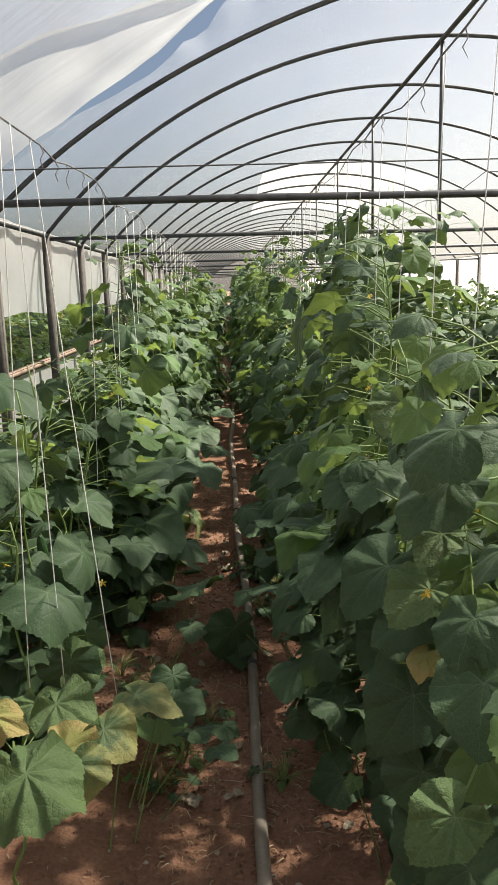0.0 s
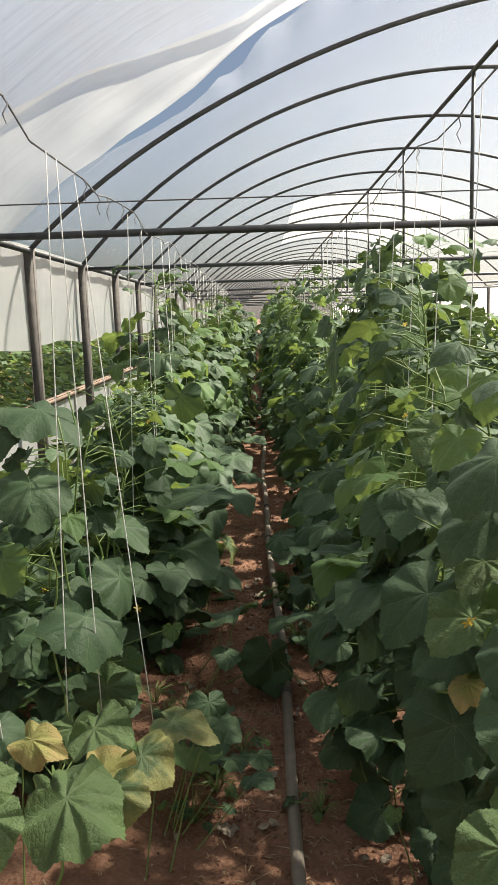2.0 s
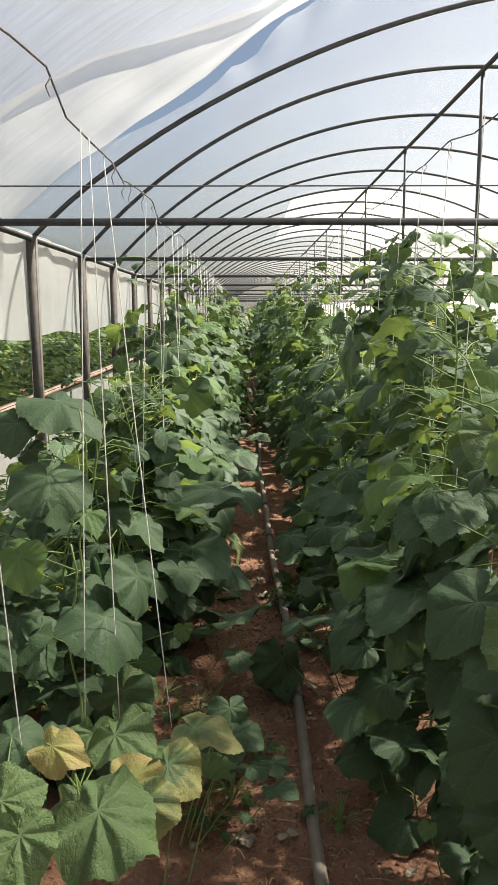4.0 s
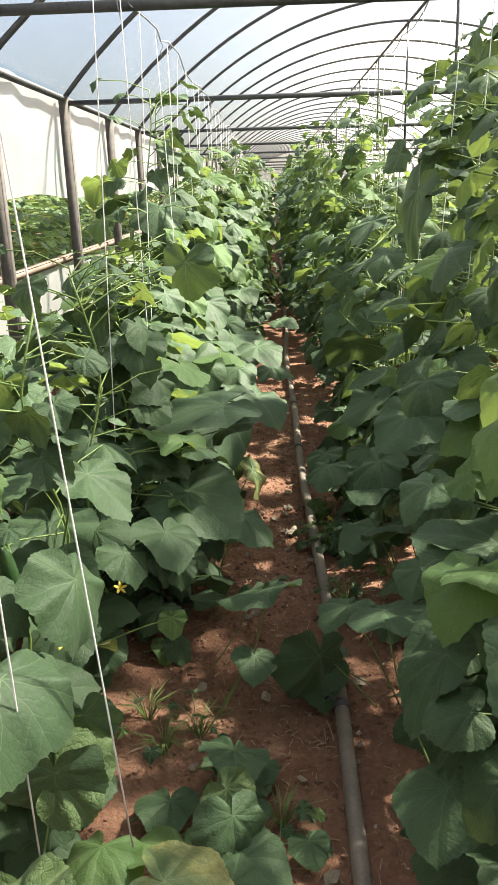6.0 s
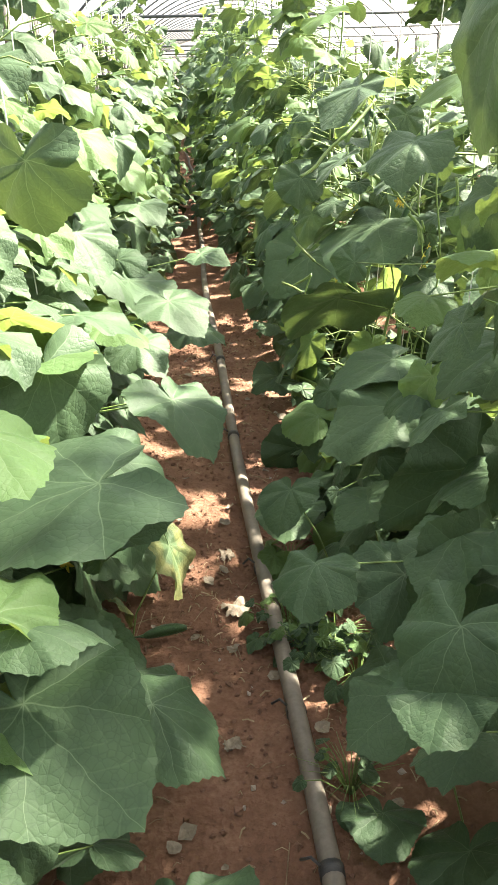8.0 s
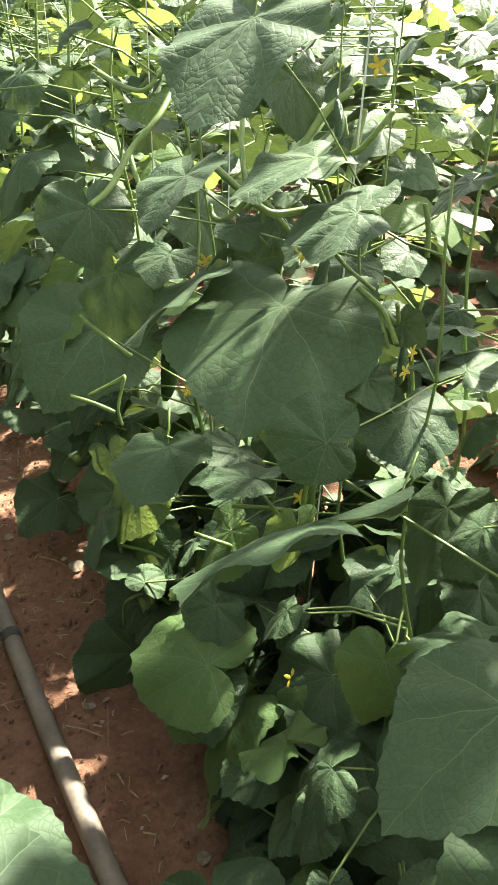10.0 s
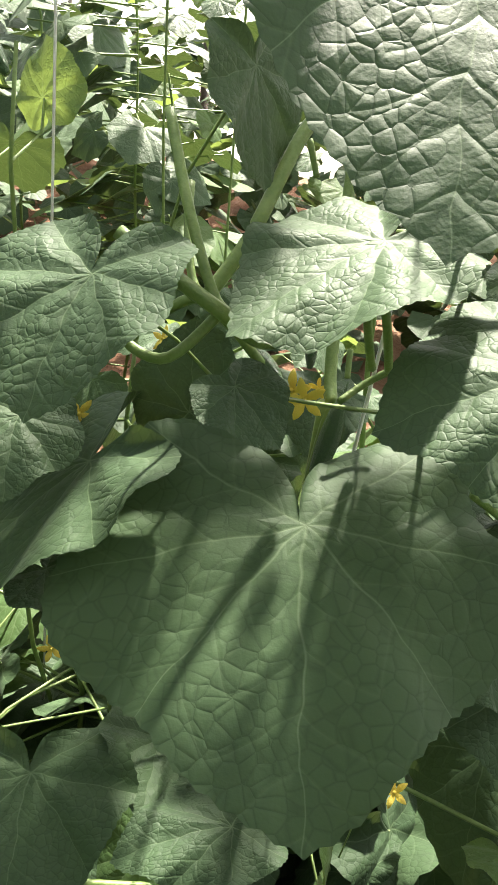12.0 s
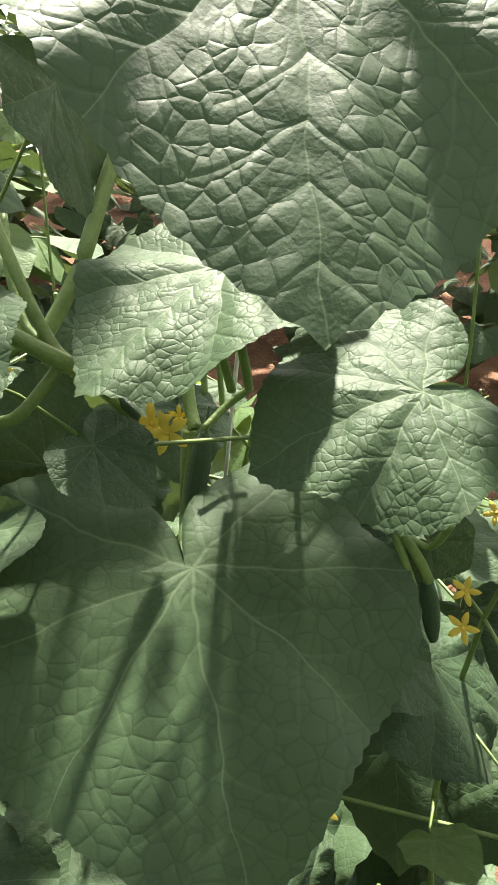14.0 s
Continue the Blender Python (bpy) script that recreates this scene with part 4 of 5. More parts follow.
shown_plant((-0.42, 4.38), 1.22, LEFT_LABEL, "left row vines", False, [
    ("green", 3, (-0.237, 4.193, 1.139), (-0.334, -0.931, 0.149), (-0.046, -0.142, -0.989), 0.266, 0.272),
    ("green", 2, (0.028, 4.228, 0.585), (0.385, -0.127, 0.914), (0.621, -0.698, -0.358), 0.282, 0.307),
    ("green", 4, (0.017, 4.289, 0.574), (0.338, -0.091, 0.937), (0.637, -0.710, -0.299), 0.276, 0.296),
    ("green", 4, (-0.176, 4.387, 0.958), (0.466, -0.462, 0.754), (0.487, -0.578, -0.655), 0.209, 0.215),
    ("green", 1, (-0.066, 4.476, 0.656), (0.000, -0.267, 0.964), (0.690, -0.698, -0.193), 0.190, 0.188),
    ("bright", 3, (-0.153, 4.478, 1.170), (0.198, -0.374, 0.906), (0.817, -0.448, -0.363), 0.181, 0.204),
    ("green", 0, (-0.126, 4.622, 0.645), (0.284, -0.099, 0.954), (0.727, -0.626, -0.282), 0.288, 0.311),
])
shown_plant((-0.42, 5.02), 1.38, LEFT_LABEL, "left row vines", False, [
    ("green", 1, (-0.390, 4.655, 1.331), (-0.095, -0.503, 0.859), (-0.030, -0.861, -0.507), 0.259, 0.259),
    ("green", 0, (0.022, 4.713, 0.701), (0.179, -0.262, 0.948), (0.677, -0.666, -0.312), 0.241, 0.240),
    ("green", 4, (-0.099, 4.880, 0.725), (0.207, -0.066, 0.976), (0.692, -0.695, -0.194), 0.300, 0.301),
    ("green", 3, (0.087, 5.089, 0.516), (-0.006, 0.021, 1.000), (0.836, -0.549, 0.016), 0.222, 0.247),
    ("green", 0, (0.132, 5.165, 0.741), (-0.049, -0.189, 0.981), (0.859, -0.509, -0.055), 0.157, 0.174),
    ("green", 2, (-0.084, 5.607, 0.849), (0.121, -0.211, 0.970), (0.645, -0.726, -0.239), 0.233, 0.228),
])
shown_plant((0.8, 1.5), 1.3, RIGHT_LABEL, "right row vines", False, [
    ("crinkled", 2, (0.600, 1.436, 0.958), (-0.099, -0.445, 0.890), (-0.851, -0.426, -0.307), 0.170, 0.179),
    ("green", 0, (0.600, 1.519, 0.877), (-0.303, -0.505, 0.808), (-0.894, -0.143, -0.425), 0.150, 0.188),
    ("crinkled", 0, (0.600, 1.359, 1.098), (-0.208, -0.416, 0.885), (-0.669, -0.599, -0.439), 0.100, 0.125),
    ("green", 2, (0.600, 1.561, 0.662), (-0.355, -0.710, 0.608), (-0.632, -0.297, -0.716), 0.210, 0.263),
    ("green", 4, (0.600, 1.107, 0.935), (-0.300, -0.699, 0.649), (-0.232, -0.607, -0.760), 0.170, 0.179),
    ("crinkled", 2, (0.520, 0.972, 0.806), (-0.204, -0.612, 0.764), (-0.807, -0.337, -0.485), 0.120, 0.150),
    ("green", 3, (0.600, 1.291, 1.305), (-0.310, -0.362, 0.879), (-0.820, -0.367, -0.440), 0.170, 0.213),
    ("green", 1, (0.600, 1.327, 1.205), (-0.304, -0.406, 0.862), (-0.814, -0.359, -0.456), 0.170, 0.213),
    ("green", 0, (0.550, 2.072, 1.034), (-0.311, -0.466, 0.828), (-0.796, -0.349, -0.495), 0.150, 0.188),
])
shown_plant((0.8, 1.85), 1.35, RIGHT_LABEL, "right row vines", False, [
    ("crinkled", 4, (0.600, 1.708, 1.291), (-0.204, -0.612, 0.764), (-0.534, -0.585, -0.610), 0.150, 0.152),
    ("green", 2, (0.550, 1.611, 0.945), (-0.447, -0.496, 0.744), (-0.763, -0.223, -0.606), 0.200, 0.250),
    ("green", 4, (0.500, 2.364, 0.469), (-0.503, -0.503, 0.704), (-0.643, -0.327, -0.693), 0.160, 0.200),
    ("green", 0, (0.450, 2.484, 0.015), (-0.406, -0.761, 0.507), (-0.160, -0.487, -0.859), 0.200, 0.250),
    ("green", 1, (0.550, 2.343, 0.049), (-0.303, -0.808, 0.505), (0.031, -0.538, -0.842), 0.200, 0.250),
    ("green", 3, (0.620, 1.542, 0.486), (-0.207, -0.830, 0.518), (-0.323, -0.442, -0.837), 0.190, 0.179),
    ("green", 3, (0.600, 1.159, 1.020), (-0.303, -0.505, 0.808), (-0.549, -0.600, -0.581), 0.140, 0.156),
    ("yellow", 1, (0.600, 1.450, 0.814), (-0.318, -0.424, 0.848), (-0.524, -0.667, -0.530), 0.080, 0.100),
    ("green", 2, (0.480, 2.816, 0.050), (-0.426, -0.640, 0.640), (-0.589, -0.340, -0.733), 0.170, 0.213),
    ("bright", 1, (0.500, 1.740, 0.337), (-0.206, -0.309, 0.928), (-0.442, -0.817, -0.371), 0.050, 0.062),
])
shown_plant((0.78, 2.48), 0.86, RIGHT_LABEL, "right row vines", False, [
    ("green", 2, (0.520, 2.056, 0.811), (-0.271, -0.092, 0.958), (-0.783, -0.559, -0.274), 0.278, 0.283),
    ("green", 0, (0.400, 2.270, 0.375), (-0.424, -0.091, 0.901), (-0.391, -0.879, -0.273), 0.209, 0.208),
    ("green", 2, (0.409, 2.374, 0.583), (-0.697, 0.086, 0.712), (-0.667, -0.443, -0.599), 0.235, 0.273),
    ("green", 2, (0.500, 2.424, 0.781), (-0.107, -0.088, 0.990), (-0.595, -0.793, -0.135), 0.305, 0.297),
    ("green", 1, (0.452, 2.664, 0.790), (-0.544, -0.285, 0.789), (-0.579, -0.553, -0.599), 0.182, 0.195),
    ("green", 0, (0.350, 2.750, 0.451), (-0.103, 0.234, 0.967), (0.675, -0.698, 0.240), 0.241, 0.251),
    ("green", 2, (0.450, 2.831, 0.518), (-0.404, -0.183, 0.896), (-0.527, -0.754, -0.392), 0.146, 0.146),
])
shown_plant((0.78, 3.11), 0.99, RIGHT_LABEL, "right row vines", False, [
    ("green", 1, (0.206, 2.926, 0.215), (0.652, -0.747, 0.133), (-0.195, -0.335, -0.922), 0.252, 0.249),
    ("green", 2, (0.285, 2.929, 0.363), (-0.199, 0.139, 0.970), (-0.733, -0.678, -0.053), 0.164, 0.175),
    ("green", 3, (0.481, 3.038, 0.936), (-0.516, -0.456, 0.725), (-0.560, -0.461, -0.688), 0.178, 0.185),
    ("green", 3, (0.200, 3.062, 0.120), (-0.405, -0.328, 0.853), (-0.295, -0.836, -0.462), 0.213, 0.214),
    ("green", 4, (0.382, 3.223, 0.577), (-0.222, 0.089, 0.971), (-0.536, -0.843, -0.045), 0.159, 0.157),
    ("green", 3, (0.397, 3.249, 0.648), (-0.451, -0.391, 0.802), (-0.591, -0.543, -0.597), 0.185, 0.206),
    ("green", 2, (0.500, 3.349, 0.085), (-0.402, 0.242, 0.883), (-0.527, -0.850, -0.007), 0.212, 0.218),
])
shown_plant((0.78, 3.47), 0.79, RIGHT_LABEL, "right row vines", False, [
    ("green", 2, (0.502, 3.357, 0.403), (-0.551, 0.070, 0.832), (-0.570, -0.760, -0.313), 0.137, 0.147),
    ("green", 4, (0.330, 3.393, -0.067), (-0.169, -0.862, 0.478), (-0.053, -0.476, -0.878), 0.207, 0.214),
    ("green", 4, (0.421, 3.452, 0.344), (-0.157, -0.039, 0.987), (-0.891, -0.426, -0.159), 0.208, 0.228),
    ("green", 4, (0.380, 3.461, 0.057), (0.037, 0.151, 0.988), (-0.251, -0.956, 0.155), 0.158, 0.160),
    ("green", 0, (0.544, 3.531, 0.547), (-0.073, -0.987, 0.146), (-0.722, -0.049, -0.691), 0.226, 0.237),
    ("green", 4, (0.500, 3.546, 0.592), (-0.410, -0.114, 0.905), (-0.699, -0.598, -0.392), 0.190, 0.195),
    ("green", 2, (0.605, 3.557, 0.737), (0.246, -0.854, 0.459), (-0.304, -0.517, -0.800), 0.165, 0.201),
])
shown_plant((0.78, 3.67), 1.43, RIGHT_LABEL, "right row vines", False, [
    ("green", 1, (0.420, 3.563, 0.278), (-0.416, -0.070, 0.907), (-0.641, -0.685, -0.347), 0.231, 0.228),
    ("green", 3, (0.276, 3.619, 0.503), (-0.275, -0.126, 0.953), (-0.503, -0.826, -0.255), 0.175, 0.171),
    ("green", 3, (0.437, 3.620, 0.468), (0.408, -0.514, 0.754), (-0.280, -0.857, -0.433), 0.196, 0.210),
    ("green", 0, (0.450, 3.634, 0.450), (0.189, -0.658, 0.729), (-0.092, -0.751, -0.654), 0.177, 0.184),
    ("green", 0, (0.561, 3.705, 1.384), (-0.960, -0.190, 0.207), (-0.243, 0.188, -0.952), 0.275, 0.354),
    ("green", 4, (0.605, 3.770, 0.597), (-0.053, -0.990, 0.134), (-0.811, -0.036, -0.584), 0.236, 0.335),
    ("green", 1, (0.660, 3.770, 0.848), (-0.311, -0.213, 0.926), (-0.948, 0.004, -0.318), 0.214, 0.283),
])
shown_plant((0.78, 4.24), 1.22, RIGHT_LABEL, "right row vines", False, [
    ("green", 0, (0.434, 3.898, 0.464), (-0.251, -0.171, 0.953), (-0.849, -0.435, -0.302), 0.130, 0.141),
    ("green", 1, (0.500, 3.947, 1.172), (-0.343, -0.297, 0.891), (-0.509, -0.738, -0.442), 0.174, 0.171),
    ("green", 4, (0.513, 3.974, 0.645), (-0.311, -0.349, 0.884), (-0.930, -0.081, -0.359), 0.229, 0.296),
    ("green", 0, (0.531, 4.110, 0.703), (-0.161, -0.118, 0.980), (-0.977, -0.122, -0.175), 0.180, 0.245),
    ("green", 0, (0.303, 4.148, 0.364), (-0.452, -0.210, 0.867), (-0.460, -0.778, -0.428), 0.177, 0.188),
    ("green", 4, (0.330, 4.365, 0.191), (-0.159, -0.108, 0.981), (-0.250, -0.957, -0.146), 0.206, 0.205),
    ("green", 2, (0.514, 5.230, 0.704), (-0.140, -0.558, 0.818), (-0.800, -0.423, -0.425), 0.315, 0.325),
])
# four high leaves added on the sun's line to shade the large leaf
shown_plant((1.22, 4.93), 1.6, "tall cucumber vine leafy at the top, added to shade the leaves below", "right row vines", False, [
    ("green", 0, (1.207, 4.845, 1.620), (-0.099, -0.099, 0.990), (-0.990, -0.088, -0.108), 0.150, 0.153),
    ("green", 0, (1.213, 5.014, 1.660), (-0.099, -0.099, 0.990), (-0.990, -0.088, -0.108), 0.130, 0.132),
    ("green", 0, (1.117, 4.857, 1.580), (-0.099, -0.099, 0.990), (-0.990, -0.088, -0.108), 0.055, 0.056),
    ("green", 0, (1.341, 4.833, 1.700), (-0.099, -0.099, 0.990), (-0.990, -0.088, -0.108), 0.140, 0.142),
])
thing = root("cucumber_plant", (0.72, 4.75, 0.0), HERO_LABEL, "cucumber plant", "right row vines")
bm = bmesh.new()
branch(bm, 0.007, (0, 0, -0.03), (0.01, 0.01, 0.3), (0.0, -0.01, 0.6), (0.005, -0.016, 0.942))
branch(bm, .0045, (-0.061, 0.108, 0.996), (-0.047, 0.083, 1.013), (-0.039, 0.051, 0.995), (-0.009, 0.024, 0.946))
branch(bm, .006, (-0.044, 0.077, 1.015), (-0.008, 0.068, 1.057), (0.035, 0.070, 1.108), (0.064, 0.072, 1.136), (0.103, 0.071, 1.158))
branch(bm, .0035, (-0.003, 0.134, 1.087), (-0.027, 0.114, 1.055), (-0.043, 0.093, 1.025), (-0.046, 0.078, 1.015))
branch(bm, .0035, (-0.044, 0.077, 1.014), (-0.046, 0.116, 1.026), (-0.043, 0.144, 1.029))
branch(bm, .0055, (0.117, 0.057, 1.131), (0.092, 0.041, 1.080), (0.058, 0.018, 1.010), (0.024, -0.005, 0.960), (0.006, -0.020, 0.942))
branch(bm, .0035, (-0.035, -0.055, 1.054), (-0.018, -0.051, 1.024), (0.006, -0.049, 0.983))
branch(bm, .0035, (-0.030, -0.064, 1.056), (-0.015, -0.067, 1.018), (0.011, -0.061, 0.984))
branch(bm, .003, (0.019, -0.057, 0.979), (0.007, -0.045, 0.968), (-0.015, -0.037, 0.957))
branch(bm, .0045, (0.006, -0.020, 0.942), (-0.023, -0.027, 0.889), (-0.080, -0.054, 0.890), (-0.094, -0.063, 0.892))
branch(bm, .004, (-0.037, -0.161, 0.941), (-0.017, -0.186, 0.918), (-0.011, -0.204, 0.895), (-0.008, -0.215, 0.874))
branch(bm, .003, (-0.018, -0.223, 0.933), (-0.005, -0.210, 0.901), (-0.013, -0.186, 0.915))
branch(bm, .003, (-0.016, -0.181, 0.923), (-0.017, -0.198, 0.890), (-0.015, -0.208, 0.866))
branch(bm, .003, (0.114, 0.026, 0.945), (0.102, 0.018, 0.921))
branch(bm, .003, (0.107, 0.096, 1.120), (0.106, 0.083, 1.090))
branch(bm, .004, (0.099, -0.121, 1.027), (0.105, -0.126, 0.993), (0.106, -0.128, 0.953))
branch(bm, .0045, (-0.131, 0.549, 1.169), (-0.119, 0.452, 1.150), (-0.098, 0.402, 1.147), (-0.068, 0.396, 1.176), (-0.019, 0.419, 1.229))
branch(bm, .0055, (-0.275, 0.219, 1.003), (-0.230, 0.240, 1.025), (-0.181, 0.274, 1.070), (-0.125, 0.285, 1.115), (-0.066, 0.340, 1.160), (-0.008, 0.397, 1.210))
branch(bm, .0045, (-0.157, 0.348, 1.059), (-0.158, 0.296, 1.001), (-0.145, 0.248, 0.969), (-0.146, 0.228, 0.960))
branch(bm, .0055, (-0.131, 0.087, 1.076), (-0.119, 0.047, 1.054), (-0.108, 0.011, 1.036), (-0.077, -0.003, 1.012), (-0.025, -0.016, 1.014))
branch(bm, .004, (-0.063, 0.107, 1.147), (-0.089, 0.063, 1.093), (-0.102, 0.027, 1.046), (-0.106, 0.009, 1.036))
branch(bm, .004, (-0.102, 0.018, 1.033), (-0.131, 0.037, 1.002), (-0.135, 0.069, 1.001), (-0.135, 0.079, 1.016))
branch(bm, .004, (-0.324, 0.296, 0.660), (-0.293, 0.264, 0.652), (-0.266, 0.233, 0.641))
branch(bm, .004, (-0.291, 0.293, 0.808), (-0.261, 0.260, 0.774), (-0.224, 0.234, 0.739))
branch(bm, .004, (-0.284, 0.322, 0.641), (-0.246, 0.294, 0.668), (-0.230, 0.265, 0.690))
branch(bm, .003, (-0.230, 0.265, 0.690), (-0.250, 0.259, 0.634), (-0.248, 0.251, 0.602))
branch(bm, .0045, (-0.032, -0.111, 0.755), (-0.054, -0.102, 0.675), (-0.068, -0.092, 0.584), (-0.068, -0.091, 0.521))
branch(bm, .0035, (-0.032, -0.111, 0.755), (0.012, -0.152, 0.684), (0.063, -0.169, 0.680))
branch(bm, .004, (-0.173, -0.042, 0.570), (-0.121, -0.063, 0.561), (-0.073, -0.082, 0.549))
branch(bm, .004, (-0.200, 0.057, 0.464), (-0.159, 0.014, 0.453), (-0.122, -0.022, 0.446), (-0.059, -0.071, 0.452))
branch(bm, .004, (-0.280, 0.261, 0.337), (-0.243, 0.227, 0.332), (-0.208, 0.190, 0.323))
branch(bm, .004, (-0.278, 0.257, 0.334), (-0.258, 0.261, 0.254), (-0.233, 0.222, 0.229), (-0.181, 0.209, 0.166))
branch(bm, .0035, (-0.233, 0.222, 0.229), (-0.271, 0.286, 0.166), (-0.278, 0.291, 0.099))
branch(bm, .0035, (-0.153, 0.123, 0.184), (-0.159, 0.130, 0.076), (-0.179, 0.134, -0.052))
branch(bm, .0008, (-0.052, -0.120, 0.760), (-0.079, -0.127, 0.716), (-0.091, -0.128, 0.677), (-0.074, -0.150, 0.644), (-0.095, -0.152, 0.593))
branch(bm, .0008, (-0.090, -0.126, 0.683), (-0.073, -0.143, 0.678), (-0.068, -0.158, 0.662), (-0.080, -0.144, 0.667), (-0.084, -0.127, 0.688), (-0.042, -0.132, 0.733))
branch(bm, .0008, (-0.068, -0.100, 0.769), (-0.076, -0.105, 0.731), (-0.073, -0.133, 0.694))
branch(bm, .003, (-0.130, -0.065, 0.590), (-0.108, -0.079, 0.553), (-0.089, -0.094, 0.512))
branch(bm, .003, (-0.070, -0.133, 1.002), (-0.048, -0.145, 0.969), (-0.008, -0.160, 0.932))
branch(bm, .004, (-0.007, -0.055, 1.089), (-0.002, -0.096, 1.100), (0.011, -0.118, 1.126), (0.033, -0.122, 1.150))
part("vine", bm, M_STEM, thing)
put_piece("flower", FLOWER, thing, leaf_frame((0.715, 4.762, 0.945), (-0.676, -0.139, 0.276), (0.3, 0.2, -1), .017), "yellow flower")
put_piece("flower", FLOWER, thing, leaf_frame((0.734, 4.748, 0.946), (-0.977, -0.110, 0.267), (0.3, 0.2, -1), .009), "yellow flower")
put_piece("flower", FLOWER, thing, leaf_frame((0.992, 4.987, 1.177), (-0.541, -0.252, -0.137), (0.3, 0.2, -1), .02), "yellow flower")
put_piece("flower", FLOWER, thing, leaf_frame((0.720, 4.509, 0.869), (-1.057, 0.279, 0.415), (0.3, 0.2, -1), .011), "yellow flower")
put_piece("flower", FLOWER, thing, leaf_frame((0.707, 4.505, 0.846), (-1.030, 0.287, 0.449), (0.3, 0.2, -1), .012), "yellow flower")
put_piece("flower", FLOWER, thing, leaf_frame((0.635, 4.571, 0.692), (-0.487, 0.189, 0.612), (0.3, 0.2, -1), .012), "yellow flower")
put_piece("flower", FLOWER, thing, leaf_frame((0.550, 4.871, 0.706), (-0.536, -0.407, 0.323), (0.3, 0.2, -1), .012), "yellow flower")
put_piece("flower", FLOWER, thing, leaf_frame((0.580, 4.869, 0.740), (-0.569, -0.408, 0.288), (0.3, 0.2, -1), .014), "yellow flower")
put_piece("flower", FLOWER, thing, leaf_frame((0.695, 4.738, 0.953), (-0.567, -0.340, 0.098), (0.3, 0.2, -1), .017), "yellow flower")
put_piece("flower", FLOWER, thing, leaf_frame((0.659, 4.682, 0.564), (-0.633, -0.195, 0.452), (0.3, 0.2, -1), .014), "yellow flower")
put_piece("flower", FLOWER, thing, leaf_frame((0.732, 4.565, 0.811), (-0.946, -0.143, 0.272), (0.3, 0.2, -1), .014), "yellow flower")
put_piece("flower", FLOWER, thing, leaf_frame((0.603, 4.892, 0.913), (-0.286, -0.465, 0.121), (0.3, 0.2, -1), .014), "yellow flower")
put_piece("cucumber", CUCUMBERS[1], thing, leaf_frame((0.722, 4.720, 0.949), (0.515, 0.032, 0.857), (0.2, 0.9, 0.1), 0.066), "dark green cucumber")
put_piece("cucumber", CUCUMBERS[0], thing, leaf_frame((0.701, 4.803, 0.979), (0.020, 0.824, 0.566), (0.2, 0.9, 0.1), 0.045), "dark green cucumber")
put_piece("cucumber", CUCUMBERS[1], thing, leaf_frame((0.769, 4.785, 0.986), (0.397, 0.329, 0.857), (0.2, 0.9, 0.1), 0.041), "dark green cucumber")
put_piece("cucumber", CUCUMBERS[0], thing, leaf_frame((0.731, 4.542, 0.868), (0.395, 0.332, 0.857), (0.2, 0.9, 0.1), 0.055), "dark green cucumber")
put_piece("cucumber", CUCUMBERS[1], thing, leaf_frame((0.688, 5.157, 1.193), (0.179, 0.442, 0.879), (0.2, 0.9, 0.1), 0.069), "dark green cucumber")
put_piece("cucumber", CUCUMBERS[0], thing, leaf_frame((0.694, 5.146, 1.184), (-0.212, 0.665, 0.716), (0.2, 0.9, 0.1), 0.065), "dark green cucumber")
put_piece("cucumber", CUCUMBERS[1], thing, leaf_frame((0.688, 5.140, 1.124), (-0.027, 0.576, 0.817), (0.2, 0.9, 0.1), 0.063), "dark green cucumber")
put_piece("cucumber", CUCUMBERS[0], thing, leaf_frame((0.719, 5.197, 1.249), (0.003, 0.558, 0.830), (0.2, 0.9, 0.1), 0.047), "dark green cucumber")
put_piece("cucumber", CUCUMBERS[1], thing, leaf_frame((0.762, 4.770, 1.152), (0.261, 0.378, 0.888), (0.2, 0.9, 0.1), 0.058), "dark green cucumber")


